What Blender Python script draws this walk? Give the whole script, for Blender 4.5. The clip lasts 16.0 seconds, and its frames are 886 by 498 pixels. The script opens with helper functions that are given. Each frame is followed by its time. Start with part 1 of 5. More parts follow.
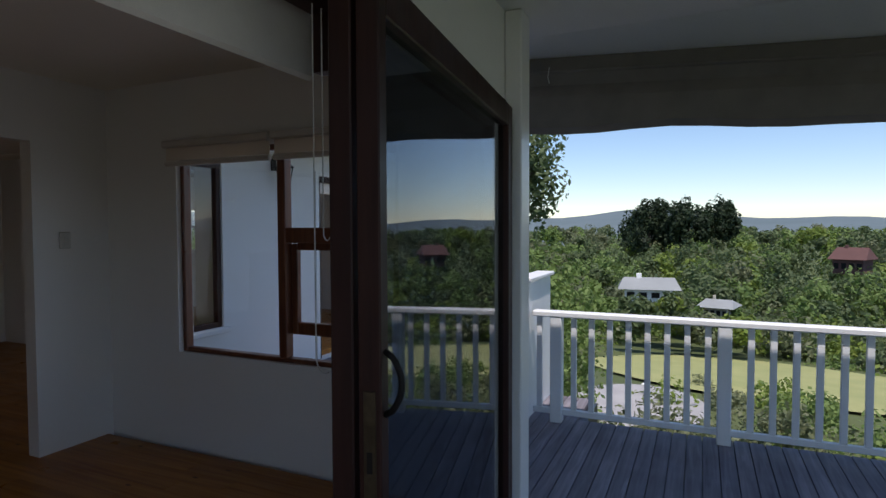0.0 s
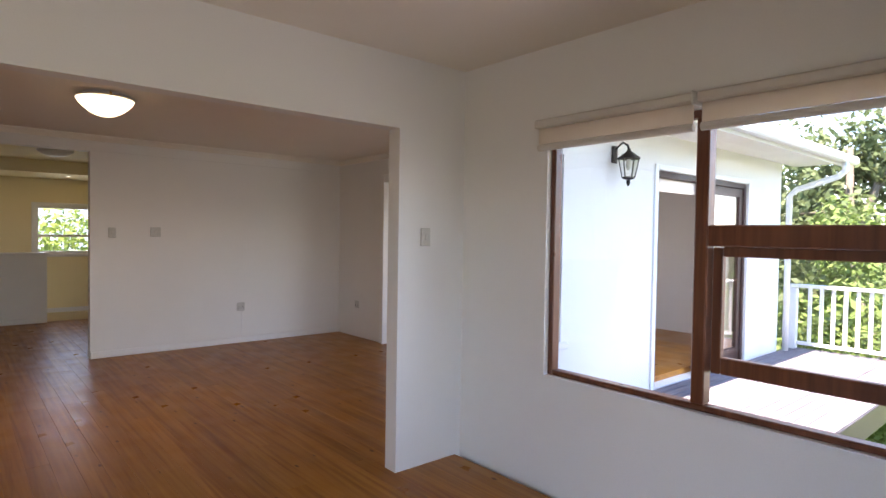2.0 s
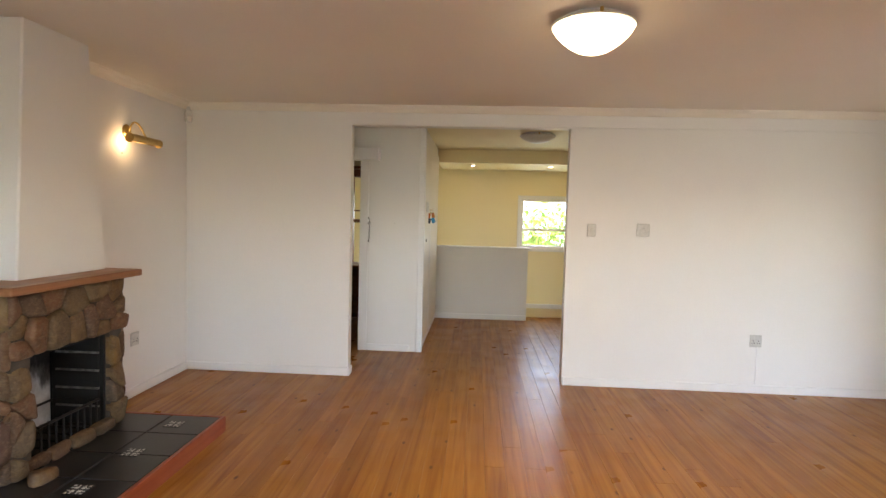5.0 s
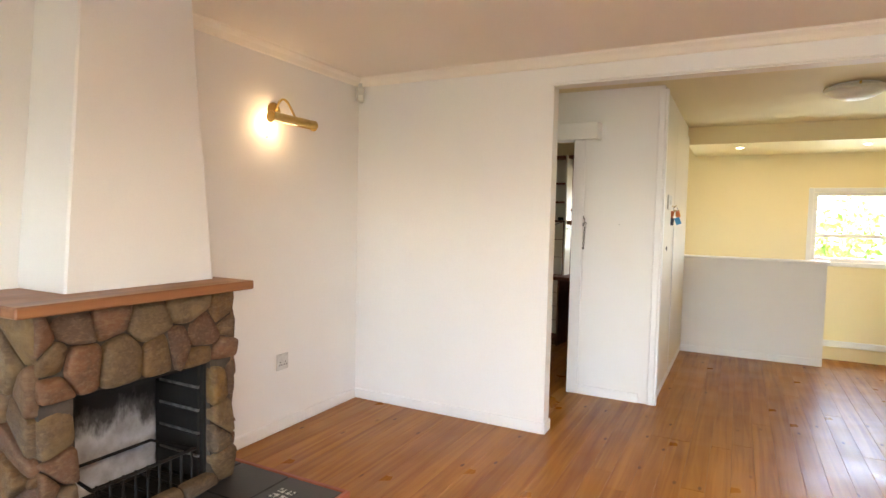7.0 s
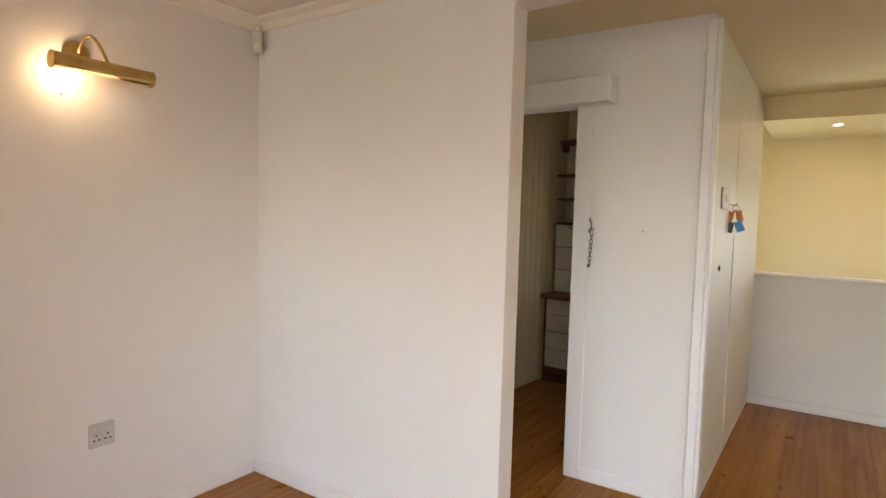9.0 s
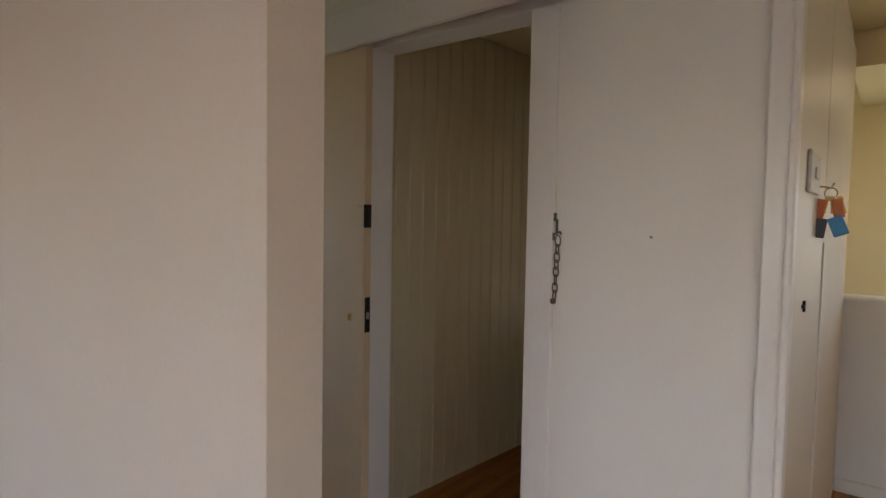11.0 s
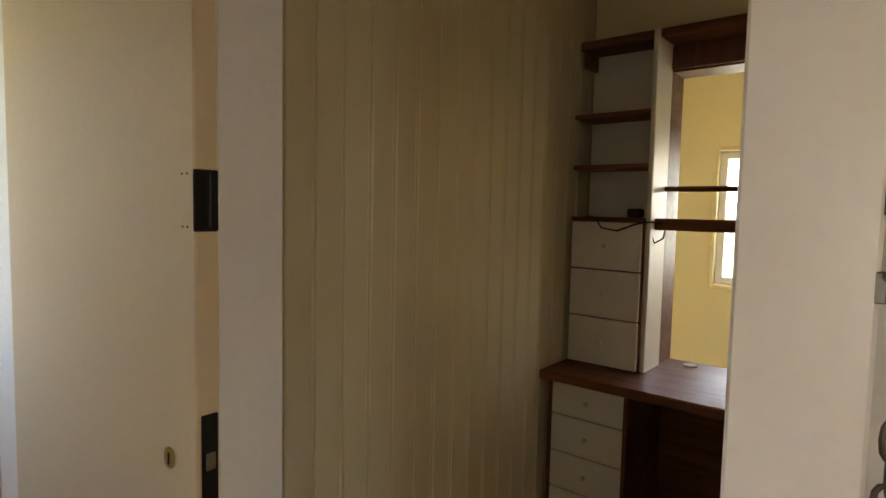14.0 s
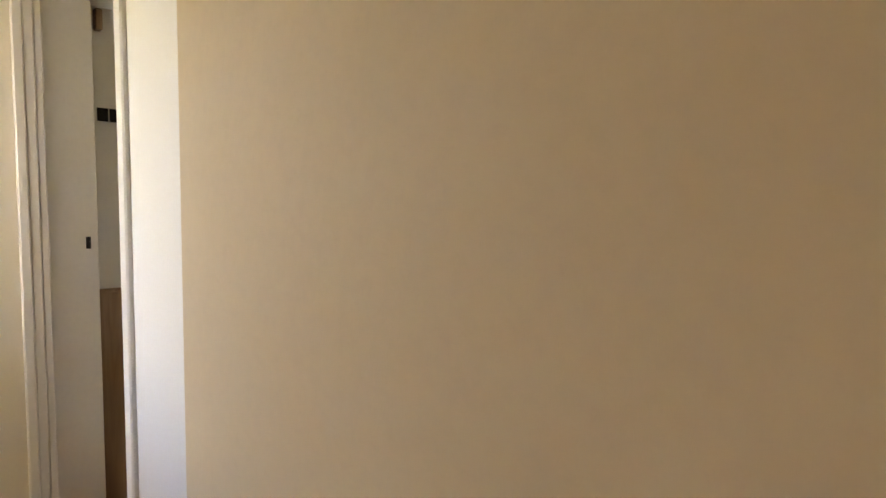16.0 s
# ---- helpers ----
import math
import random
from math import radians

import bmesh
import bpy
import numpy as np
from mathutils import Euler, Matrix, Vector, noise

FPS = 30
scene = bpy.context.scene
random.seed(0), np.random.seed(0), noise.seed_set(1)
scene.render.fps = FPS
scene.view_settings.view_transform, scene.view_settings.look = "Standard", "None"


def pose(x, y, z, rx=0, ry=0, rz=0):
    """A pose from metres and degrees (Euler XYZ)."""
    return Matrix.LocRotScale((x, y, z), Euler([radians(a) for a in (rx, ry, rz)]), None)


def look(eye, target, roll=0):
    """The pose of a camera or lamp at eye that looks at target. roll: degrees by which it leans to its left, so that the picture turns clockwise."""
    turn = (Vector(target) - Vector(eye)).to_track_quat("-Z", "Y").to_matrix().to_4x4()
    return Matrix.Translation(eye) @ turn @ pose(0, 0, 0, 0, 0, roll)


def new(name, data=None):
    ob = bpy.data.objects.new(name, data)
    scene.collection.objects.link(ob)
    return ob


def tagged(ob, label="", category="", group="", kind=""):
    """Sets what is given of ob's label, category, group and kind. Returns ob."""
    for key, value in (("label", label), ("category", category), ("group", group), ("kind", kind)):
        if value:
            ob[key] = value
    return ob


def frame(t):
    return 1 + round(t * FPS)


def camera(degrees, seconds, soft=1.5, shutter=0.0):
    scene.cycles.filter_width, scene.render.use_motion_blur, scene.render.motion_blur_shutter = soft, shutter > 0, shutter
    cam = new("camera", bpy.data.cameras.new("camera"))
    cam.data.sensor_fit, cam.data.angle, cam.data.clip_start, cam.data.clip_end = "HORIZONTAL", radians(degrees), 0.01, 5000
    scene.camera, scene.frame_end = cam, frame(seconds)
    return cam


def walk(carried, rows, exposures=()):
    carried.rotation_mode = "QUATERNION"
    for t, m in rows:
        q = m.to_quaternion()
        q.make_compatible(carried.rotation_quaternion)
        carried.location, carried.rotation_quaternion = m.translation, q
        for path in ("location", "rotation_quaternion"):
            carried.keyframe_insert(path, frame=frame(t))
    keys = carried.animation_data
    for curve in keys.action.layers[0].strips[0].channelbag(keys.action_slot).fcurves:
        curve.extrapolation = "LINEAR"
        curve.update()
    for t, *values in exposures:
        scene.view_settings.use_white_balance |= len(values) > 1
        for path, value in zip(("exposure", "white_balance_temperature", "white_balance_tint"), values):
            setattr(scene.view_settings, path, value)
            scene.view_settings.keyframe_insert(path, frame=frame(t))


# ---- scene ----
cam = camera(75.4, 16.0)
PATH = [
    (0, (0.069, 0.828, 1.464), (1.892, 1.647, 1.39), -0.2),
    (0.5, (0.137, 1.116, 1.482), (1.84, 2.161, 1.395), 0.5),
    (1, (0.215, 1.377, 1.435), (1.783, 2.616, 1.372), 0.4),
    (1.5, (0.245, 1.646, 1.39), (1.676, 3.041, 1.342), 0.8),
    (2, (0.333, 1.974, 1.41), (1.636, 3.491, 1.358), 0.9),
    (2.5, (0.422, 2.288, 1.4), (1.576, 3.921, 1.347), 1.0),
    (3, (0.532, 2.603, 1.383), (1.49, 4.358, 1.326), 1.2),
    (3.5, (0.599, 2.999, 1.443), (1.367, 4.844, 1.364), 1.3),
    (4, (0.645, 3.364, 1.436), (1.223, 5.277, 1.35), 1.4),
    (4.3, (0.658, 3.575, 1.43), (1.077, 5.528, 1.338), 1.3),
    (4.5, (0.681, 3.733, 1.417), (0.948, 5.713, 1.327), 1.2),
    (5, (0.692, 4.069, 1.452), (0.573, 6.062, 1.34), 1.5),
    (5.2, (0.724, 4.22, 1.465), (0.466, 6.2, 1.342), 1.4),
    (7.5, (0.629, 5.917, 1.39), (-0.352, 7.656, 1.283), 1.5),
    (7.8, (0.63, 6.148, 1.404), (-0.381, 7.87, 1.293), 1.6),
    (8.5, (0.64, 6.73, 1.42), (-0.453, 8.4, 1.293), 1.6),
    (9, (0.605, 7.129, 1.423), (-0.515, 8.782, 1.306), 1.6),
    (9.3, (0.607, 7.35, 1.424), (-0.534, 8.988, 1.3), 1.6),
    (9.7, (0.554, 7.664, 1.411), (-0.606, 9.29, 1.297), 1.5),
    (12, (0.089, 9.095, 1.407), (-1.176, 10.641, 1.300), 0.8),
    (12.5, (-0.049, 9.265, 1.413), (-1.242, 10.867, 1.307), 1.4),
    (13, (-0.218, 9.422, 1.403), (-1.381, 11.044, 1.282), 1.3),
    (13.5, (-0.378, 9.536, 1.413), (-1.526, 11.168, 1.274), 1.4),
    (13.8, (-0.451, 9.584, 1.415), (-1.589, 11.223, 1.273), 1.2),
    (14, (-0.494, 9.613, 1.411), (-1.631, 11.252, 1.269), 1.2),
    (14.5, (-0.629, 9.65, 1.403), (-1.772, 11.286, 1.270), 0.9),
    (15, (-0.837, 9.673, 1.417), (-1.993, 11.300, 1.286), 0.8),
    (15.5, (-1.061, 9.731, 1.399), (-2.263, 11.324, 1.263), 0.8),
    (15.6, (-1.116, 9.744, 1.398), (-2.336, 11.323, 1.259), 0.8),
    (16, (-1.275, 9.758, 1.408), (-2.573, 11.272, 1.258), 0.8),
]
EXPOSURES = [
    (0.0, -0.05, 6400, 16), (0.5, 0.2, 6350, 17), (0.8, 0.5, 6700, 19), (1.0, 1.4, 6900, 21), (1.5, 2.4, 7100, 23), (2.5, 3.1, 7150, 21), (3.5, 3.6, 7200, 18), (5.0, 4.05, 7300, 15),
    (7.3, 4.85, 7200, 15), (8.6, 4.6, 7200, 16), (9.6, 4.1, 7100, 20), (12.0, 3.4, 7200, 22), (12.9, 3.55, 7500, 22), (13.5, 3.85, 8200, 20), (14.5, 4.45, 8900, 17), (15.0, 4.55, 9200, 19), (15.5, 4.65, 9400, 21), (16.0, 4.5, 9600, 25),
]
walk(cam, [(t, look(e, a, r)) for t, e, a, r in PATH], EXPOSURES)

# ---- world, sun, exposure ----
world = bpy.data.worlds.new("world")
scene.world = world
world.use_nodes = True
wn = world.node_tree
sky = wn.nodes.new("ShaderNodeTexSky")
sky.sky_type = "NISHITA"
sky.sun_disc = False
sky.dust_density, sky.ozone_density = 0.0, 4.0
SUN_AZ, SUN_EL = 246.7, 66.9
sky.sun_elevation, sky.sun_rotation = radians(SUN_EL), radians(SUN_AZ)
wn.links.new(sky.outputs[0], wn.nodes["Background"].inputs[0])
wn.nodes["Background"].inputs[1].default_value = 0.15
sun_data = bpy.data.lights.new("sun", "SUN")
sun_data.energy, sun_data.angle, sun_data.color = 4.5, radians(0.5), (1.0, 0.95, 0.88)
sun = new("sun", sun_data)
sun_dir = Vector((math.sin(radians(SUN_AZ)) * math.cos(radians(SUN_EL)), math.cos(radians(SUN_AZ)) * math.cos(radians(SUN_EL)), math.sin(radians(SUN_EL))))
sun.matrix_world = look(sun_dir * 60, (0, 0, 0))


def area_lamp(name, eye, target, width, height, power, color=(1, 1, 1)):
    data = bpy.data.lights.new(name, "AREA")
    data.shape, data.size, data.size_y, data.energy, data.color = "RECTANGLE", width, height, power, color
    ob = new(name, data)
    ob.matrix_world = look(eye, target)
    return ob


def point_lamp(name, at, power, radius, color):
    data = bpy.data.lights.new(name, "POINT")
    data.energy, data.shadow_soft_size, data.color = power, radius, color
    ob = new(name, data)
    ob.location = at
    return ob


SKY_TINT = (0.82, 0.90, 1.0)
WARM = (1.0, 0.72, 0.42)
area_lamp("stair_window_skylight", (1.86, 13.7, 1.4), (1.5, 10, 0.8), 0.95, 0.8, 1.0, SKY_TINT)
area_lamp("stair_window_skylight", (-0.7, 13.7, 1.4), (-0.8, 10, 0.9), 0.9, 0.85, 1.3, SKY_TINT)
area_lamp("main_window_skylight", (3.7, 4.78, 1.35), (2.5, 8, 0.8), 0.5, 1.4, 0.75, SKY_TINT)
area_lamp("sunroom_window_skylight", (2.96, 3.16, 1.3), (0, 3.2, 1.1), 1.5, 1.2, 1.0, (0.97, 0.95, 1.0))
area_lamp("patio_door_skylight", (6.5, 4.78, 1.0), (6.5, 8, 1.0), 1.8, 1.9, 3.2, SKY_TINT)
area_lamp("veranda_opening_skylight", (0.0, 1.66, 1.1), (0.6, 4.5, 1.2), 2.2, 1.8, 1.4, (0.97, 0.95, 1.0))
# added fill lamp at an unseen opening, brightens the corridor's west end
area_lamp("corridor_window_skylight", (-3.15, 9.08, 1.5), (-3.15, 10.5, 1.1), 0.7, 0.9, 0.17, (1.0, 0.9, 0.78))
for spot_x in (0.595, 1.735):
    area_lamp("spot_light_beam", (spot_x, 12.62, 2.21), (spot_x, 12.621, 0.0), 0.05, 0.05, 0.14, (1.0, 0.8, 0.5))


# ---- materials ----
def mat_base(name, rough=0.6, metal=0.0, spec=0.5):
    m = bpy.data.materials.new(name)
    m.use_nodes = True
    b = m.node_tree.nodes["Principled BSDF"]
    b.inputs["Roughness"].default_value = rough
    b.inputs["Metallic"].default_value = metal
    b.inputs["Specular IOR Level"].default_value = spec
    return m, m.node_tree, b


def ramp_node(nt, fac, stops):
    r = nt.nodes.new("ShaderNodeValToRGB")
    els = r.color_ramp.elements
    while len(els) < len(stops):
        els.new(0.5)
    for e, (p, c) in zip(els, stops):
        e.position, e.color = p, (*c, 1)
    nt.links.new(fac, r.inputs[0])
    return r.outputs[0]


def noise_node(nt, scale, detail=4.0, stretch=(1, 1, 1), coord="Object", rough=0.55):
    tc = nt.nodes.new("ShaderNodeTexCoord")
    mp = nt.nodes.new("ShaderNodeMapping")
    mp.inputs["Scale"].default_value = stretch
    nt.links.new(tc.outputs[coord], mp.inputs[0])
    n = nt.nodes.new("ShaderNodeTexNoise")
    n.inputs["Scale"].default_value, n.inputs["Detail"].default_value, n.inputs["Roughness"].default_value = scale, detail, rough
    nt.links.new(mp.outputs[0], n.inputs["Vector"])
    return n.outputs["Fac"]


def mix_col(nt, fac, a, b, mode="MIX"):
    n = nt.nodes.new("ShaderNodeMix")
    n.data_type, n.blend_type = "RGBA", mode
    for sock, v in ((n.inputs[0], fac), (n.inputs[6], a), (n.inputs[7], b)):
        if hasattr(v, "links"):
            nt.links.new(v, sock)
        else:
            sock.default_value = v if isinstance(v, (int, float)) else (*v, 1)
    return n.outputs[2]


def bump(nt, bsdf, height, strength, distance=0.002):
    n = nt.nodes.new("ShaderNodeBump")
    n.inputs["Strength"].default_value, n.inputs["Distance"].default_value = strength, distance
    nt.links.new(height, n.inputs["Height"])
    nt.links.new(n.outputs[0], bsdf.inputs["Normal"])


def mottled(name, a, b, scale=6.0, fine=80.0, rough=0.6, metal=0.0, relief=0.15, depth=0.002, spec=0.5, stretch=(1, 1, 1)):
    """Two colours mixed by coarse and fine noise, with a fine relief."""
    m, nt, bs = mat_base(name, rough, metal, spec)
    coarse, grain = noise_node(nt, scale, stretch=stretch), noise_node(nt, fine, 3, stretch)
    c1 = ramp_node(nt, coarse, ((0.3, a), (0.7, b)))
    mid = tuple((p + q) / 2 * 0.93 for p, q in zip(a, b))
    nt.links.new(mix_col(nt, ramp_node(nt, grain, ((0.42, (0, 0, 0)), (0.75, (0.45, 0.45, 0.45)))), c1, mid), bs.inputs["Base Color"])
    bump(nt, bs, grain, relief, depth)
    return m


def plain(name, col, rough=0.5, metal=0.0, spec=0.5):
    m, nt, bs = mat_base(name, rough, metal, spec)
    grain = noise_node(nt, 40, 3)
    dark = tuple(v * 0.86 for v in col)
    nt.links.new(ramp_node(nt, grain, ((0.35, dark), (0.65, col))), bs.inputs["Base Color"])
    return m


def glow(name, col, strength):
    m, nt, bs = mat_base(name, 0.4)
    bs.inputs["Base Color"].default_value = (0.9, 0.88, 0.82, 1)
    bs.inputs["Emission Color"].default_value = (*col, 1)
    bs.inputs["Emission Strength"].default_value = strength
    return m


def glass_mat(name, tint=(1, 1, 1)):
    m, nt, bs = mat_base(name, 0.0)
    out = nt.nodes["Material Output"]
    tr, gl, mx, fr = (nt.nodes.new(k) for k in ("ShaderNodeBsdfTransparent", "ShaderNodeBsdfGlossy", "ShaderNodeMixShader", "ShaderNodeLayerWeight"))
    tr.inputs[0].default_value = (*tint, 1)
    gl.inputs["Roughness"].default_value = 0.01
    pw = nt.nodes.new("ShaderNodeMath")
    pw.operation = "POWER"
    pw.inputs[1].default_value = 4.0
    ma = nt.nodes.new("ShaderNodeMath")
    ma.operation = "MULTIPLY_ADD"
    ma.inputs[1].default_value, ma.inputs[2].default_value = 0.8, 0.045
    fr.inputs[0].default_value = 0.5
    nt.links.new(fr.outputs["Facing"], pw.inputs[0])
    nt.links.new(pw.outputs[0], ma.inputs[0])
    nt.links.new(ma.outputs[0], mx.inputs[0])
    nt.links.new(tr.outputs[0], mx.inputs[1])
    nt.links.new(gl.outputs[0], mx.inputs[2])
    nt.links.new(mx.outputs[0], out.inputs[0])
    return m


def wood_mat(name, dark, mid, light, along="Y", rough=0.35, knots=False, spec=0.5, vary=0.5, streaks=0.6):
    """Boards with grain along one axis; the tone shifts from board to board."""
    m, nt, bs = mat_base(name, rough, 0, spec)
    st = {"X": (0.9, 14, 14), "Y": (11, 0.45, 11), "Z": (14, 14, 0.9)}[along]
    info = nt.nodes.new("ShaderNodeObjectInfo")
    tc = nt.nodes.new("ShaderNodeTexCoord")
    add = nt.nodes.new("ShaderNodeVectorMath")
    add.operation = "MULTIPLY_ADD"
    nt.links.new(info.outputs["Random"], add.inputs[0])
    add.inputs[1].default_value = (37, 53, 17)
    nt.links.new(tc.outputs["Object"], add.inputs[2])
    mp = nt.nodes.new("ShaderNodeMapping")
    mp.inputs["Scale"].default_value = st
    nt.links.new(add.outputs[0], mp.inputs[0])
    n = nt.nodes.new("ShaderNodeTexNoise")
    n.inputs["Scale"].default_value, n.inputs["Detail"].default_value, n.inputs["Distortion"].default_value = 2.2, 6, 0.6
    nt.links.new(mp.outputs[0], n.inputs["Vector"])
    col = ramp_node(nt, n.outputs["Fac"], ((0.28, dark), (0.5, mid), (0.72, light)))
    tone = ramp_node(nt, info.outputs["Random"], ((0.0, (1 - 0.35 * vary,) * 3), (1.0, (1.0,) * 3)))
    col = mix_col(nt, 1.0, col, tone, "MULTIPLY")
    streak = nt.nodes.new("ShaderNodeTexNoise")
    streak.inputs["Scale"].default_value, streak.inputs["Detail"].default_value = 0.55, 5
    nt.links.new(mp.outputs[0], streak.inputs["Vector"])
    col = mix_col(nt, ramp_node(nt, streak.outputs["Fac"], ((0.5, (0, 0, 0)), (0.74, (streaks,) * 3))), col, tuple(c * 0.75 for c in dark))
    if knots:
        v = nt.nodes.new("ShaderNodeTexVoronoi")
        v.inputs["Scale"].default_value = 1.0
        v.voronoi_dimensions = "2D"
        mk = nt.nodes.new("ShaderNodeMapping")
        mk.inputs["Scale"].default_value = (6.0, 2.6, 1)
        nt.links.new(add.outputs[0], mk.inputs[0])
        nt.links.new(mk.outputs[0], v.inputs["Vector"])
        k = ramp_node(nt, v.outputs["Distance"], ((0.035, (1, 1, 1)), (0.075, (0, 0, 0))))
        pick = ramp_node(nt, v.outputs["Color"], ((0.6, (0, 0, 0)), (0.7, (1, 1, 1))))
        col = mix_col(nt, mix_col(nt, 1.0, k, pick, "MULTIPLY"), col, tuple(c * 0.45 for c in dark))
    nt.links.new(col, bs.inputs["Base Color"])
    bump(nt, bs, n.outputs["Fac"], 0.12, 0.001)
    wear = noise_node(nt, 3.0, 4)
    rr = ramp_node(nt, wear, ((0.3, (rough * 0.75,) * 3), (0.7, (min(1, rough * 1.35),) * 3)))
    nt.links.new(rr, bs.inputs["Roughness"])
    return m


PAINT = mottled("white_wall_paint", (0.80, 0.775, 0.745), (0.77, 0.745, 0.715), 1.3, 160, 0.55, relief=0.10, depth=0.0012)
CEIL = mottled("ceiling_paint", (0.84, 0.78, 0.69), (0.81, 0.75, 0.66), 1.1, 120, 0.7, relief=0.06)
# white wall paint with the tan cast of dim light mixed into its colour
DIMWALL = mottled("wall_paint_dim_cast", (0.80, 0.74, 0.64), (0.77, 0.71, 0.61), 1.4, 150, 0.55, relief=0.1)
YELLOW = mottled("yellow_wall_paint", (0.88, 0.755, 0.48), (0.85, 0.725, 0.45), 1.4, 150, 0.55, relief=0.12)
# off-white ceiling with the yellow walls' bounce light put into its colour
CEILBOUNCE = mottled("ceiling_paint_yellow_bounce", (0.78, 0.68, 0.46), (0.75, 0.65, 0.43), 1.1, 120, 0.7, relief=0.06)
STUDY = mottled("study_wall_paint", (0.62, 0.52, 0.35), (0.57, 0.47, 0.31), 1.8, 90, 0.24, relief=0.08)
REDEDGE = wood_mat("red_stained_edge", (0.26, 0.05, 0.02), (0.36, 0.08, 0.03), (0.42, 0.11, 0.045), "Y", 0.4)
TRIM = mottled("white_gloss_trim", (0.82, 0.80, 0.78), (0.79, 0.77, 0.75), 3, 60, 0.3, relief=0.05)
# cream door paint, warmed in colour to carry light bounced off the floor
DOORBOUNCE = mottled("door_paint_warm_bounce", (0.72, 0.57, 0.385), (0.685, 0.535, 0.355), 1.5, 60, 0.62, relief=0.05, spec=0.3)
CREAM = mottled("cream_door_paint", (0.76, 0.70, 0.60), (0.72, 0.66, 0.56), 2.5, 90, 0.45, relief=0.06)
PINE = wood_mat("varnished_pine", (0.235, 0.075, 0.011), (0.355, 0.143, 0.023), (0.445, 0.206, 0.039), "Y", 0.34, True, spec=0.2, vary=0.35, streaks=0.35)
CUPBOARDWOOD = wood_mat("pale_cupboard_wood", (0.26, 0.15, 0.08), (0.36, 0.22, 0.12), (0.43, 0.28, 0.16), "Z", 0.45)
MANTEL = wood_mat("oiled_mantel_wood", (0.22, 0.08, 0.03), (0.36, 0.14, 0.05), (0.44, 0.19, 0.08), "Y", 0.4)
DARKWOOD = wood_mat("dark_brown_timber", (0.020, 0.007, 0.006), (0.036, 0.012, 0.009), (0.052, 0.019, 0.013), "Z", 0.45, spec=0.3)
REDWOOD = wood_mat("reddish_hardwood", (0.10, 0.03, 0.015), (0.17, 0.055, 0.025), (0.23, 0.08, 0.035), "Z", 0.35)
SHELFWOOD = wood_mat("brown_shelf_wood", (0.10, 0.03, 0.012), (0.17, 0.055, 0.022), (0.24, 0.085, 0.035), "X", 0.46, spec=0.25)
DECKWOOD = wood_mat("weathered_deck_boards", (0.13, 0.11, 0.125), (0.20, 0.178, 0.195), (0.29, 0.262, 0.28), "X", 0.7, vary=0.8)
EXTERIOR = mottled("exterior_white_plaster", (0.80, 0.79, 0.77), (0.74, 0.73, 0.71), 0.9, 70, 0.8, relief=0.35, depth=0.004)
RAILWHITE = mottled("white_railing_paint", (0.80, 0.80, 0.80), (0.74, 0.74, 0.74), 4, 60, 0.45)
GLASS = glass_mat("window_glass")
TINTGLASS = glass_mat("grey_tinted_glass", (0.60, 0.66, 0.72))
BRASS = mottled("aged_brass", (0.66, 0.46, 0.17), (0.50, 0.33, 0.11), 20, 120, 0.32, 1.0, 0.05)
DARKSTEEL = mottled("tarnished_chain_steel", (0.20, 0.185, 0.165), (0.10, 0.09, 0.08), 40, 160, 0.4, 1.0, 0.1)
STEEL = mottled("worn_steel", (0.42, 0.40, 0.37), (0.25, 0.23, 0.21), 30, 150, 0.38, 1.0, 0.1)
BLACKIRON = mottled("black_iron", (0.010, 0.009, 0.009), (0.022, 0.018, 0.016), 20, 90, 0.6, 0.6, 0.3)
PLASTIC = plain("white_plastic", (0.60, 0.58, 0.54), 0.35)
SLATE = mottled("black_slate_tile", (0.016, 0.016, 0.018), (0.026, 0.025, 0.027), 5, 60, 0.38, relief=0.25)
SOOT = mottled("sooty_firebrick", (0.004, 0.0035, 0.003), (0.010, 0.009, 0.008), 4, 40, 0.9, relief=0.5)
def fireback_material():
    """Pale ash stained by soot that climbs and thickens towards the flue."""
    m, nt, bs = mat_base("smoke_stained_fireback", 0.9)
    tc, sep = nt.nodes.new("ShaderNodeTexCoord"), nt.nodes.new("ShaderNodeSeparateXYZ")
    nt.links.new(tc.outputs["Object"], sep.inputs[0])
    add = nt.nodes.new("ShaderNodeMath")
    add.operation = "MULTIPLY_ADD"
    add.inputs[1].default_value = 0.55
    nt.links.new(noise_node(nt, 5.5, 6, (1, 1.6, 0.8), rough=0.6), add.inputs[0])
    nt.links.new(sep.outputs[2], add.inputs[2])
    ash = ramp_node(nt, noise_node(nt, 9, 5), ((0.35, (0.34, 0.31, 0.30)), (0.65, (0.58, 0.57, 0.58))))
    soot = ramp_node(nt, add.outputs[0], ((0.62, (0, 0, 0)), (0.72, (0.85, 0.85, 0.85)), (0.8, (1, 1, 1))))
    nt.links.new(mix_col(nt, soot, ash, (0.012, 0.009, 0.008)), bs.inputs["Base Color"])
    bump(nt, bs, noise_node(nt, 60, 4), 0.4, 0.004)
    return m


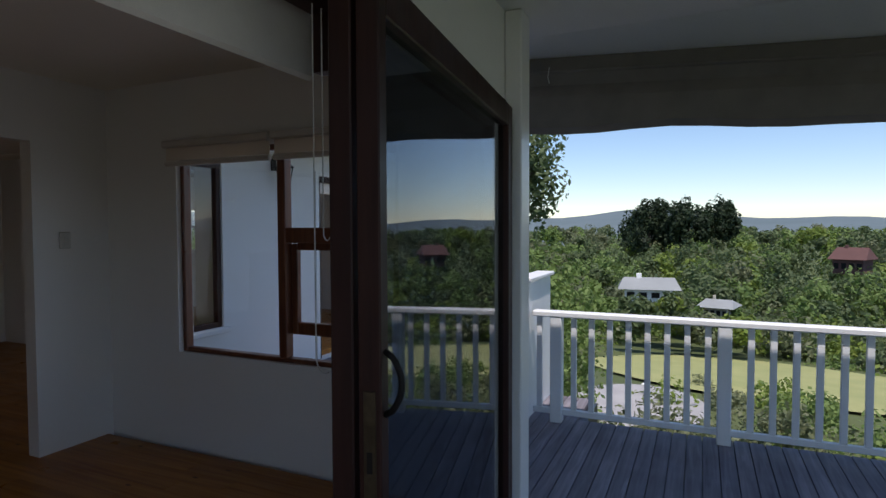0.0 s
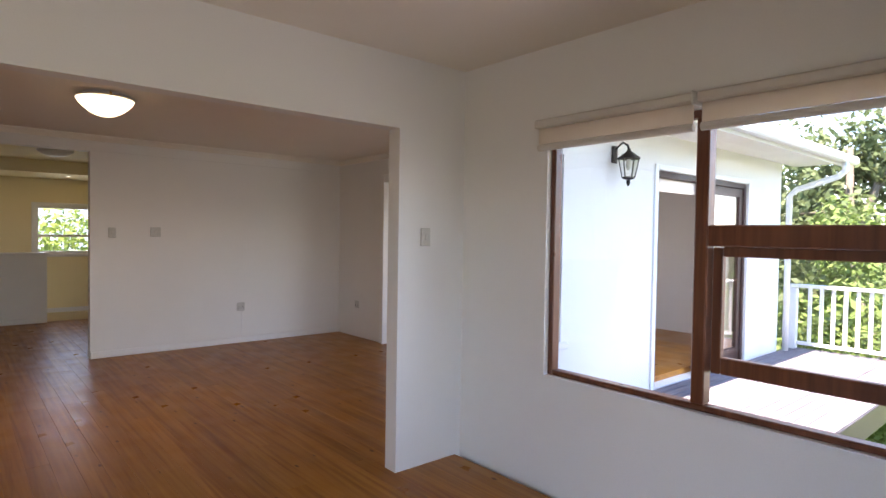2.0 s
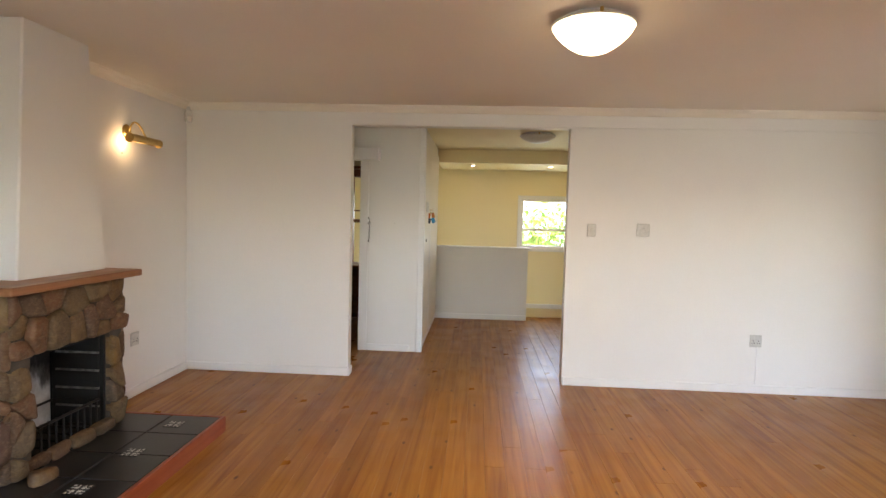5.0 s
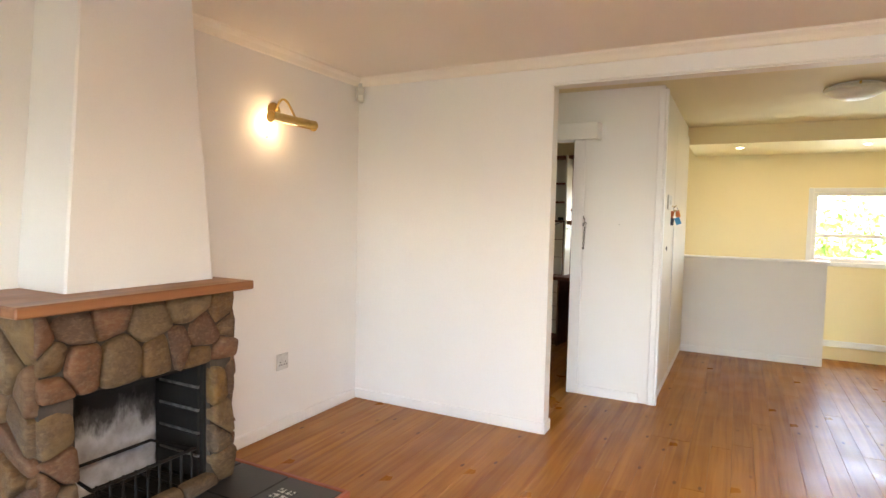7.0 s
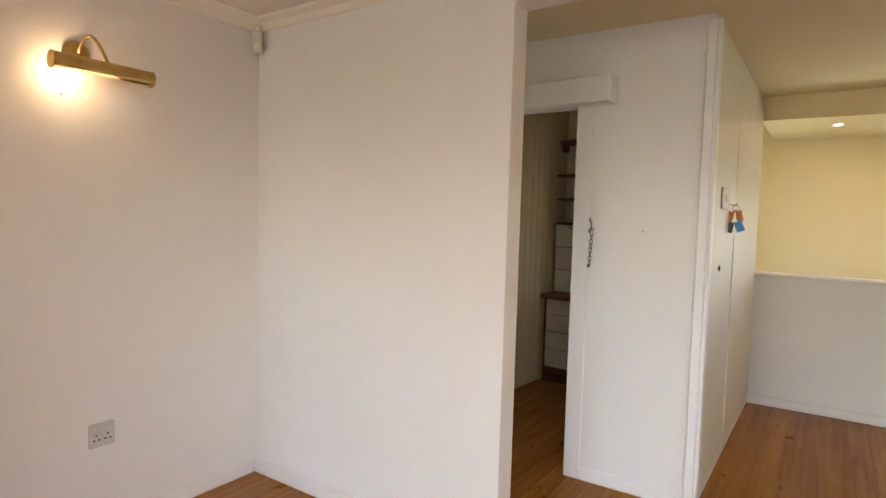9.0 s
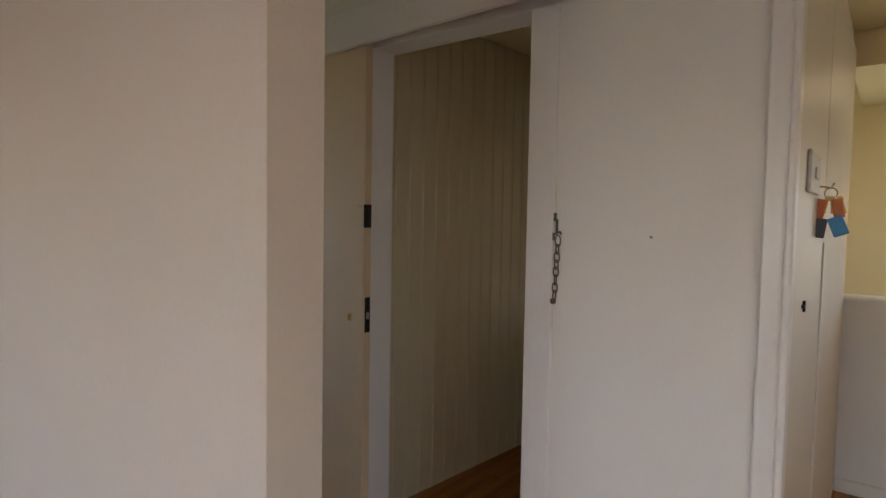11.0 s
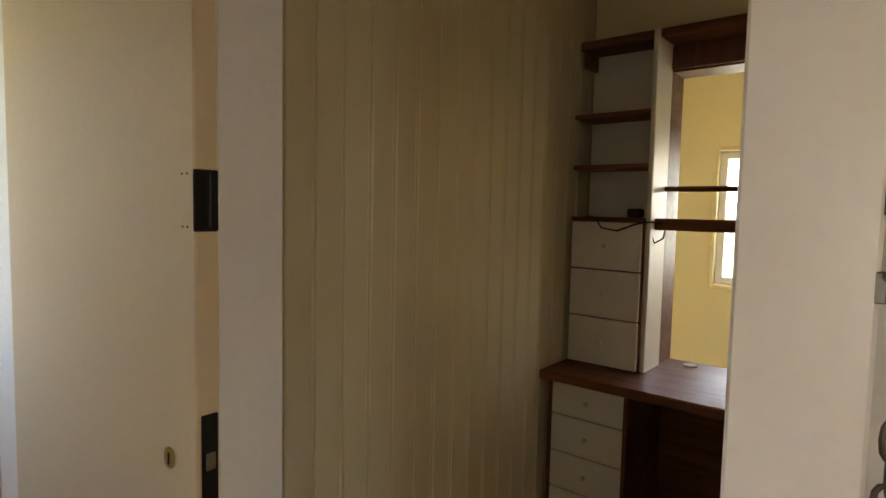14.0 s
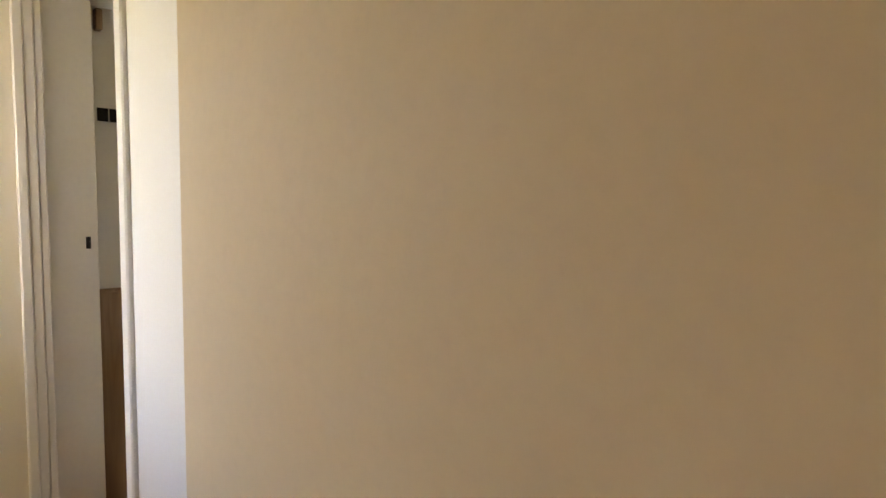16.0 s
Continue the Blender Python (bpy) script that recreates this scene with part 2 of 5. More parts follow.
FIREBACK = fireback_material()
MORTAR = mottled("grey_mortar", (0.085, 0.064, 0.05), (0.04, 0.03, 0.024), 12, 90, 0.9, relief=0.5, depth=0.006)
def sheer_fabric():
    m = mottled("cream_blind_fabric", (0.74, 0.68, 0.60), (0.68, 0.62, 0.55), 9, 260, 0.85, relief=0.3)
    nt = m.node_tree
    tr, mx = nt.nodes.new("ShaderNodeBsdfTranslucent"), nt.nodes.new("ShaderNodeMixShader")
    tr.inputs[0].default_value = (0.8, 0.7, 0.6, 1)
    mx.inputs[0].default_value = 0.45
    nt.links.new(nt.nodes["Principled BSDF"].outputs[0], mx.inputs[1])
    nt.links.new(tr.outputs[0], mx.inputs[2])
    nt.links.new(mx.outputs[0], nt.nodes["Material Output"].inputs[0])
    return m


SHEER = sheer_fabric()
FABRIC = mottled("cream_blind_fabric", (0.66, 0.61, 0.55), (0.60, 0.55, 0.50), 9, 260, 0.85, relief=0.3)
AWNING = mottled("grey_canvas_awning", (0.21, 0.185, 0.165), (0.16, 0.14, 0.125), 5, 220, 0.9, relief=0.3)
LAMPGLASS = glow("lit_lamp_glass", (1.0, 0.86, 0.58), 0.42)
SPOTGLASS = glow("lit_spot_glass", (1.0, 0.9, 0.7), 1.5)
FAINTGLASS = mottled("frosted_lamp_glass", (0.72, 0.70, 0.64), (0.66, 0.64, 0.58), 8, 90, 0.3)


# ---- mesh helpers ----
class Shape:
    """Vertices and faces that become one mesh."""

    def __init__(self):
        self.v, self.f, self.smooth = [], [], False

    def face(self, pts):
        n = len(self.v)
        self.v += [tuple(p) for p in pts]
        self.f.append(tuple(range(n, n + len(pts))))
        return self

    def box(self, x0, x1, y0, y1, z0, z1, c=0.0, m=None):
        x0, x1, y0, y1, z0, z1 = min(x0, x1), max(x0, x1), min(y0, y1), max(y0, y1), min(z0, z1), max(z0, z1)
        n = len(self.v)
        c = min(c, (x1 - x0) / 2.2, (y1 - y0) / 2.2, (z1 - z0) / 2.2)
        if c <= 0:
            pts = [(x, y, z) for x in (x0, x1) for y in (y0, y1) for z in (z0, z1)]
            fs = [(0, 1, 3, 2), (4, 6, 7, 5), (0, 4, 5, 1), (2, 3, 7, 6), (0, 2, 6, 4), (1, 5, 7, 3)]
        else:
            pts, ix = [], {}
            X, Y, Z = (x0, x1), (y0, y1), (z0, z1)
            ins = lambda r, i: r[i] + (c if i == 0 else -c)
            for a in (0, 1):
                for b in (0, 1):
                    for d in (0, 1):
                        for k in range(3):
                            ix[a, b, d, k] = len(pts)
                            pts.append((X[a] if k == 0 else ins(X, a), Y[b] if k == 1 else ins(Y, b), Z[d] if k == 2 else ins(Z, d)))
            fs = []
            for a in (0, 1):
                q = [ix[a, 0, 0, 0], ix[a, 1, 0, 0], ix[a, 1, 1, 0], ix[a, 0, 1, 0]]
                fs.append(q if a else q[::-1])
                q = [ix[0, a, 0, 1], ix[0, a, 1, 1], ix[1, a, 1, 1], ix[1, a, 0, 1]]
                fs.append(q if a else q[::-1])
                q = [ix[0, 0, a, 2], ix[1, 0, a, 2], ix[1, 1, a, 2], ix[0, 1, a, 2]]
                fs.append(q if a else q[::-1])
            for a in (0, 1):
                for b in (0, 1):
                    fs.append([ix[a, b, 0, 0], ix[a, b, 1, 0], ix[a, b, 1, 1], ix[a, b, 0, 1]])
                    fs.append([ix[a, 0, b, 0], ix[a, 1, b, 0], ix[a, 1, b, 2], ix[a, 0, b, 2]])
                    fs.append([ix[0, a, b, 1], ix[1, a, b, 1], ix[1, a, b, 2], ix[0, a, b, 2]])
                    for d in (0, 1):
                        fs.append([ix[a, b, d, 0], ix[a, b, d, 1], ix[a, b, d, 2]])
        if m is not None:
            pts = [tuple(m @ Vector(p)) for p in pts]
        self.v += pts
        self.f += [tuple(n + i for i in f) for f in fs]
        return self

    def tube(self, path, r, sides=8, closed=False):
        """A round bar along a path; r is one radius or one for each point."""
        path = [Vector(p) for p in path]
        rs = [r] * len(path) if isinstance(r, (int, float)) else r
        n0, side = len(self.v), None
        for i, p in enumerate(path):
            if closed:
                d = path[(i + 1) % len(path)] - path[i - 1]
            else:
                d = path[min(i + 1, len(path) - 1)] - path[max(i - 1, 0)]
            d.normalize()
            if side is None:
                side = d.orthogonal().normalized()
            side = (side - d * side.dot(d)).normalized()
            up = d.cross(side)
            for k in range(sides):
                a = 2 * math.pi * k / sides
                self.v.append(tuple(p + (side * math.cos(a) + up * math.sin(a)) * rs[i]))
        m = len(path)
        for i in range(m if closed else m - 1):
            for k in range(sides):
                a, b = n0 + i * sides, n0 + ((i + 1) % m) * sides
                self.f.append((a + k, a + (k + 1) % sides, b + (k + 1) % sides, b + k))
        if not closed:
            self.f.append(tuple(n0 + k for k in range(sides))[::-1])
            self.f.append(tuple(n0 + (m - 1) * sides + k for k in range(sides)))
        return self

    def lathe(self, profile, at, axis="Z", sides=24):
        """A turned shape: profile rows are (radius, height)."""
        n0 = len(self.v)
        for r, hgt in profile:
            for k in range(sides):
                a = 2 * math.pi * k / sides
                q = (r * math.cos(a), r * math.sin(a), hgt)
                q = {"Z": q, "X": (q[2], q[0], q[1]), "Y": (q[0], q[2], q[1])}[axis]
                self.v.append((at[0] + q[0], at[1] + q[1], at[2] + q[2]))
        for i in range(len(profile) - 1):
            for k in range(sides):
                a, b = n0 + i * sides, n0 + (i + 1) * sides
                self.f.append((a + k, a + (k + 1) % sides, b + (k + 1) % sides, b + k))
        self.f.append(tuple(n0 + k for k in range(sides))[::-1])
        self.f.append(tuple(n0 + (len(profile) - 1) * sides + k for k in range(sides)))
        return self

    def mesh(self, name, material, smooth=False):
        me = bpy.data.meshes.new(name)
        me.from_pydata(self.v, [], self.f)
        bm = bmesh.new()
        bm.from_mesh(me)
        bmesh.ops.recalc_face_normals(bm, faces=bm.faces)
        bm.to_mesh(me)
        bm.free()
        if smooth:
            me.polygons.foreach_set("use_smooth", [True] * len(me.polygons))
        me.materials.append(material)
        return me


def part(name, shape, material, parent=None, label="", smooth=False):
    ob = new(name, shape.mesh(name, material, smooth))
    if parent is not None:
        ob.parent = parent
        ob.matrix_parent_inverse = parent.matrix_world.inverted()
    if label:
        ob["label"] = label
    return ob


def thing(name, at, label, category, group="", kind=""):
    ob = new(name)
    ob.empty_display_size = 0.05
    ob.matrix_world = pose(*at)
    return tagged(ob, label, category, group, kind)


def structure(name, shape, material, label, category="", smooth=False):
    return tagged(part(name, shape, material, smooth=smooth), label, category or name.split("_")[0], kind="structure")


def wall_shape(axis, a0, a1, t0, t1, z0, z1, holes=()):
    """A wall that runs along an axis from a0 to a1, t0 to t1 thick, with holes (u0, u1, z0, z1) through it."""
    s = Shape()
    cuts = sorted({a0, a1, *(min(max(h[k], a0), a1) for h in holes for k in (0, 1))})
    for u0, u1 in zip(cuts, cuts[1:]):
        mid = (u0 + u1) / 2
        spans, low = [], z0
        for h in sorted((h for h in holes if h[0] < mid < h[1]), key=lambda h: h[2]):
            if h[2] > low:
                spans.append((low, h[2]))
            low = h[3]
        if low < z1:
            spans.append((low, z1))
        for b, t in spans:
            s.box(u0, u1, t0, t1, b, t) if axis == "x" else s.box(t0, t1, u0, u1, b, t)
    return s


# ---- large structure ----
# the rooms past the study doorway stand 4.9 degrees askew to the living room
WING = Matrix.Translation((-0.545, 10.06, 0)) @ pose(0, 0, 0, 0, 0, -4.9) @ Matrix.Translation((0.561, -10.104, 0))


def askew(ob):
    ob.matrix_world = WING @ ob.matrix_world
    return ob


CH, SH = 2.41, 2.44
structure("wall_window", wall_shape("y", 1.83, 4.675, 2.82, 2.94, -0.3, SH, [(2.33, 4.0, 0.64, 1.98)]), PAINT, "white painted wall with a timber window", "wall")
structure("wall_veranda", wall_shape("x", -2.06, 2.94, 1.72, 1.83, -0.3, 2.53, [(-1.2, 2.80, -0.3, 2.09)]), PAINT, "white wall with a wide opening to the veranda", "wall")
structure("wall_divider", wall_shape("x", -1.94, 2.94, 4.675, 4.78, -0.3, SH, [(-1.8, 2.31, -0.3, 2.02)]), PAINT, "white wall with a wide opening between two rooms", "wall")
structure("wall_south", wall_shape("x", 2.94, 8.63, 4.82, 4.95, -0.3, 2.75, [(3.45, 4.03, 0.56, 2.06), (5.47, 7.56, -0.06, 2.06)]), EXTERIOR, "white plastered outside wall with a glazed sliding door", "wall")
structure("wall_east", wall_shape("y", 4.95, 9.11, 4.52, 4.62, 0, CH, [(5.7, 8.0, -0.1, 2.08)]), PAINT, "white wall with a wide doorway", "wall")
# the small west hole is an unseen opening, added to let light into the corridor
structure("wall_north", wall_shape("x", -3.74, 4.62, 9.11, 9.22, 0, CH, [(-0.44, 1.465, -0.1, 2.238), (-3.5, -2.8, 1.1, 2.0)]), PAINT, "white wall with a wide opening to the passage", "wall")
structure("wall_west", wall_shape("y", 1.83, 9.11, -2.06, -1.94, 0, SH), PAINT, "plain white wall beside the fireplace", "wall")
structure("wall_east_room_north", wall_shape("x", 4.62, 8.75, 9.45, 9.57, 0, CH, [(7.42, 8.35, 1.03, 1.85)]), PAINT, "white wall with a small window", "wall")
structure("wall_east_room_end", wall_shape("y", 4.95, 9.45, 8.63, 8.75, -0.3, 2.75), PAINT, "plain white end wall", "wall")
askew(structure("wall_corridor", wall_shape("x", -2.56, -1.25, 10.112, 10.182, 0, CH), PAINT, "white wall behind the open sliding door", "wall"))
structure("wall_corridor_east", wall_shape("x", -1.27, 0.1, 10.112, 10.222, 0, CH, [(-1.27, -0.561, -0.1, 2.03)]), PAINT, "white wall over the doorway and beside the cupboards", "wall")
askew(structure("wall_corridor_end", wall_shape("y", 8.96, 11.3, -3.74, -3.62, 0, CH, [(10.12, 10.92, -0.1, 2.15)]), DIMWALL, "white end wall of the corridor with a doorway, dim light's tan cast in its colour", "wall"))
askew(structure("wall_corridor_side", wall_shape("y", 10.2, 11.3, -2.52, -2.42, 0, CH), PAINT, "white wall past the corner of the corridor", "wall"))
askew(structure("wall_corridor_north", wall_shape("x", -3.74, -2.42, 11.3, 11.4, 0, CH), PAINT, "white wall at the end of the corridor", "wall"))
askew(structure("wall_linen_back", wall_shape("y", 10.0, 11.3, -3.88, -3.785, 0, CH), PAINT, "white back wall of the shallow linen closet", "wall"))
askew(structure("wall_linen_side", wall_shape("x", -3.785, -3.74, 10.0, 10.1, 0, CH), PAINT, "white side of the shallow linen closet", "wall"))
askew(structure("wall_linen_far_side", wall_shape("x", -3.785, -3.74, 11.0, 11.1, 0, CH), PAINT, "white far side of the shallow linen closet", "wall"))
askew(structure("wall_study_west", wall_shape("y", 10.185, 12.25, -1.74, -1.64, 0, CH), STUDY, "cream wall behind grooved boarding", "wall"))
structure("wall_study_east", wall_shape("y", 10.2, 12.25, -0.15, -0.05, 0, CH), STUDY, "cream study wall", "wall")
structure("wall_closet", wall_shape("y", 10.2, 12.25, 0.0, 0.1, 0, CH), CREAM, "cream wall of built-in cupboards", "wall")
askew(structure("wall_hatch", wall_shape("x", -2.7, -0.19, 12.09, 12.23, -1.4, CH, [(-1.30, -0.30, 0.728, 2.0)]), YELLOW, "wall with a serving hatch over the stairs", "wall"))
structure("wall_stairs_north", wall_shape("x", -2.7, 2.8, 13.45, 13.57, -1.4, CH, [(1.38, 2.35, 0.98, 1.78), (-1.125, -0.225, 0.98, 1.79)]), YELLOW, "yellow stairwell wall with two windows", "wall")
structure("wall_stairs_west", wall_shape("y", 12.35, 13.45, -2.8, -2.7, -1.4, CH), YELLOW, "yellow end wall of the stairwell", "wall")
structure("wall_passage_east", wall_shape("y", 9.22, 13.45, 2.7, 2.8, -0.3, CH), YELLOW, "yellow side wall of the passage", "wall")
structure("wall_half", wall_shape("x", 0.1, 1.414, 12.25, 12.35, -0.2, 1.02), PAINT, "white half-height wall guarding the stairs", "wall")
structure("beam", Shape().box(0.1, 2.7, 12.25, 13.45, 2.226, CH + 0.05), YELLOW, "lowered yellow ceiling above the stairs", "ceiling")
structure("ceiling_main", Shape().box(-1.94, 4.62, 4.78, 9.11, CH, CH + 0.1), CEIL, "matt off-white ceiling of the living room", "ceiling")
structure("ceiling_sunroom", Shape().box(-1.94, 2.82, 1.83, 4.675, SH, SH + 0.1), CEIL, "matt off-white ceiling of the sunroom", "ceiling")
structure("ceiling_passage", Shape().box(-4.0, 2.8, 9.22, 13.57, CH, CH + 0.1), CEILBOUNCE, "matt off-white ceiling of the passage", "ceiling")
structure("ceiling_east_room", Shape().box(4.62, 8.63, 4.95, 9.45, CH, CH + 0.1), CEIL, "matt white ceiling", "ceiling")
structure("ceiling_veranda", Shape().box(-2.06, 3.7, -3.2, 1.72, 2.53, 2.63).box(2.945, 3.7, 1.72, 2.3, 2.53, 2.63), TRIM, "white boarded veranda ceiling", "ceiling")
structure("floor_base", Shape().box(-2.06, 2.8, 1.64, 9.2, -0.3, -0.022).box(-3.95, 2.8, 9.2, 12.3, -0.3, -0.022).box(2.8, 4.62, 4.78, 9.2, -0.3, -0.022), SLATE, "dark boards under the pine floor", "floor")
structure("floor_east_room", Shape().box(4.62, 8.63, 4.95, 9.45, -0.3, 0.0), PINE, "varnished pine floor", "floor")
structure("floor_threshold", Shape().box(4.521, 4.6195, 5.71, 7.96, -0.02, 0.002, 0.001), PINE, "varnished pine threshold board in the doorway", "floor")
structure("floor_stairs", Shape().box(1.45, 2.7, 12.3, 13.45, -0.4, -0.15).box(-2.7, 1.4, 12.35, 13.45, -1.5, -1.4), PINE, "varnished landing a step down", "floor")
structure("deck_base", Shape().box(-2.06, 4.6, -3.2, 1.64, -0.3, -0.09).box(2.94, 5.2, 1.64, 3.3, -0.3, -0.09).box(2.94, 9.1, 3.3, 4.82, -0.3, -0.09), SLATE, "dark frame under the deck boards", "deck")


# ---- trim of the rooms ----
def skirting(name, boxes, material=TRIM):
    sh = Shape()
    for b in boxes:
        sh.box(*b, 0.0, 0.075, 0.006)
    return structure(name, sh, material, "white painted skirting board", "baseboard")


skirting("baseboard_north", [(-1.94, -0.44, 9.092, 9.11), (1.465, 4.52, 9.092, 9.11), (-0.4395, -0.425, 9.092, 9.22)])
structure("trim_opening", Shape().box(1.466, 1.485, 9.085, 9.108, 0, 0.08, 0.005), TRIM, "white skirting ends at the opening", "trim")
skirting("baseboard_west", [(-1.94, -1.922, 7.70, 9.09)])
skirting("baseboard_closet", [(-0.468, -0.002, 10.096, 10.112), (0.1, 0.114, 10.16, 12.24)])
skirting("baseboard_half", [(0.115, 1.414, 12.234, 12.25)])
skirting("baseboard_stairs", [(1.45, 2.69, 13.43, 13.45)])
askew(skirting("baseboard_corridor", [(-3.62, -3.604, 8.99, 10.066), (-3.785, -3.77, 10.1, 11.0)]))
structure("trim_half_cap", Shape().box(0.1, 1.44, 12.225, 12.375, 1.02, 1.045, 0.008), TRIM, "white cap along the half wall", "trim")


def cornice(name, runs, z, mat=CEIL):
    """A coved strip between wall and ceiling."""
    sh = Shape()
    for axis, a0, a1, t, way in runs:
        pr = [(0.0, 0.0), (0.012, -0.055), (0.03, -0.03), (0.055, -0.012), (0.06, 0.0)]
        ring = []
        for a in (a0, a1):
            ring.append([((a, t + way * p, z + q) if axis == "x" else (t + way * p, a, z + q)) for p, q in [(0.0, -0.06)] + pr[1:]])
        for k in range(len(pr) - 1):
            sh.face((ring[0][k], ring[1][k], ring[1][k + 1], ring[0][k + 1]))
    return structure(name, sh, mat, "plain coved cornice", "trim")


cornice("trim_cornice_main", [("x", -1.94, 4.52, 9.11, -1), ("y", 4.78, 9.11, -1.94, 1), ("y", 4.78, 9.11, 4.52, -1)], CH)
askew(cornice("trim_cornice_corridor", [("y", 8.98, 11.3, -3.62, 1)], CH))
structure("trim_head_board", Shape().box(-0.46, 4.3, 9.096, 9.109, 2.245, 2.252, 0.002), PAINT, "thin joint line over the opening", "trim")

# wide doorway to the east room
arch = Shape().box(4.495, 4.519, 7.985, 8.06, 0, 2.15, 0.006).box(4.495, 4.519, 5.64, 7.985, 2.075, 2.15, 0.006).box(4.48, 4.65, 7.965, 7.998, 0, 2.075, 0.005).box(4.48, 4.65, 5.70, 7.965, 2.047, 2.077, 0.005)
structure("trim_east_doorway", arch, TRIM, "white moulded frame of the wide doorway", "trim")

# corridor doorway trims
structure("trim_study_jamb", Shape().box(-0.561, -0.47, 10.10, 10.1115, 0, 2.03, 0.003), TRIM, "white jamb boards beside the sliding door", "trim")
askew(structure("trim_study_jamb_west", Shape().box(-1.249, -1.235, 10.083, 10.192, 0, 2.03, 0.003), TRIM, "white lining of the study doorway", "trim"))
structure("trim_closet_corner", Shape().box(0.066, 0.112, 10.092, 10.1115, 0, 2.38, 0.005).box(0.1125, 0.13, 10.092, 10.155, 0, 2.38, 0.005), TRIM, "wide white corner board of the cupboards", "trim")
askew(structure("trim_wall_end", Shape().box(-2.605, -2.561, 10.10, 10.20, 0, 2.165, 0.004), TRIM, "narrow white board on the wall's end", "trim"))
wa = Shape()
for off, wd, dp in ((0.0, 0.03, 0.024), (0.03, 0.03, 0.018), (0.06, 0.025, 0.012)):
    wa.box(-3.62 + 0.0005, -3.62 + dp, 10.068 + off, 10.068 + off + wd, 0, 2.24 - off, 0.004)
    wa.box(-3.62 + 0.0005, -3.62 + dp, 10.068 + off + wd, 10.98 - off, 2.24 - off - wd, 2.24 - off, 0.004)
    wa.box(-3.62 + 0.0005, -3.62 + dp, 10.98 - off - wd, 10.98 - off, 0, 2.24 - off - wd, 0.004)
wa.box(-3.745, -3.63, 10.1205, 10.145, 0, 2.13, 0.004).box(-3.745, -3.63, 10.145, 10.92, 2.13, 2.149, 0.004)
askew(structure("trim_corridor_doorway", wa, TRIM, "white moulded architrave of the corridor doorway", "trim"))


# ---- windows and glazed doors ----
def pane(parent, x0, x1, y0, y1, z0, z1, mat=GLASS):
    ob = part("pane", Shape().box(x0, x1, y0, y1, z0, z1), mat, parent)
    ob.visible_shadow = False
    return ob


w1 = thing("window_1", (2.88, 3.16, 0.64), "reddish hardwood casement window with an open vent sash", "window", kind="structure")
fr = Shape().box(2.85, 2.91, 2.331, 2.365, 0.641, 1.979, 0.005).box(2.85, 2.91, 3.965, 3.999, 0.641, 1.979, 0.005).box(2.85, 2.91, 2.365, 3.965, 0.641, 0.67, 0.005).box(2.85, 2.91, 2.365, 3.965, 1.945, 1.979, 0.005)
part("window_frame", fr, REDWOOD, w1)
part("mullion", Shape().box(2.845, 2.915, 3.125, 3.185, 0.67, 1.945, 0.006), REDWOOD, w1)
part("transom", Shape().box(2.845, 2.915, 2.365, 3.125, 1.375, 1.468, 0.006), REDWOOD, w1)
sash = part("sash", Shape().box(2.90, 2.94, 2.367, 2.41, 0.81, 1.37, 0.005).box(2.90, 2.94, 3.08, 3.123, 0.81, 1.37, 0.005).box(2.90, 2.94, 2.41, 3.08, 0.81, 0.885, 0.005).box(2.90, 2.94, 2.41, 3.08, 1.33, 1.374, 0.005), REDWOOD, w1, "open hardwood sash")
pane(w1, 2.875, 2.880, 3.185, 3.965, 0.67, 1.945)
pane(w1, 2.875, 2.880, 2.365, 3.125, 1.468, 1.945)
pane(w1, 2.918, 2.923, 2.41, 3.08, 0.885, 1.33)

for y0, y1 in ((2.29, 3.13), (3.15, 4.02)):
    rb = thing("roller_blind", (2.77, (y0 + y1) / 2, 2.0), "cream fabric roller blind rolled up above the window", "blind", "roller blinds on the window")
    part("head_rail", Shape().box(2.72, 2.815, y0, y1, 1.985, 2.03, 0.008), FABRIC, rb)
    part("fabric", Shape().box(2.755, 2.765, y0 + 0.01, y1 - 0.01, 1.905, 1.985), SHEER, rb)
    part("bottom_bar", Shape().tube([(2.76, y0 + 0.008, 1.885), (2.76, y1 - 0.008, 1.885)], 0.019, 10), FABRIC, rb)
    part("end_cap", Shape().box(2.715, 2.818, y0 - 0.008, y0, 1.975, 2.035, 0.003), PLASTIC, rb)

# raised blind over the veranda opening
rv = thing("roman_blind", (0.1, 1.8, 1.9), "white fabric blind drawn up above the glazed doors", "blind")
sh = Shape()
for k in range(4):
    sh.box(-1.3, 1.45, 1.855 + 0.012 * k, 1.88 + 0.012 * k, 1.89 + 0.035 * k, 2.10 + 0.1 * k, 0.01)
part("fabric_folds", sh, FABRIC, rv)
# dark brown box paints the blind's end as it looks in shade
part("end_board", Shape().box(1.40, 1.45, 1.765, 1.829, 1.90, 2.088, 0.004), DARKWOOD, rv, "end of the blind, its shade put in as dark brown")
part("head_rail", Shape().box(-1.3, 1.47, 1.84, 1.935, 2.385, 2.439, 0.006), FABRIC, rv)
for xa, xb, low in ((1.335, 1.43, 1.06), (1.375, 1.40, 1.43)):
    mid, half = (xa + xb) / 2, (xb - xa) / 2
    loop = [(xa, 1.775, 2.088 - q * (2.088 - low - half) / 8) for q in range(9)] + [(mid - half * math.cos(a), 1.772, low + half - half * math.sin(a)) for a in [k * math.pi / 8 for k in range(1, 8)]] + [(xb, 1.768, low + half + q * (2.088 - low - half) / 8) for q in range(9)]
    part("cord", Shape().tube(loop, 0.0019, 6), PLASTIC, rv, "thin beaded pull chain")

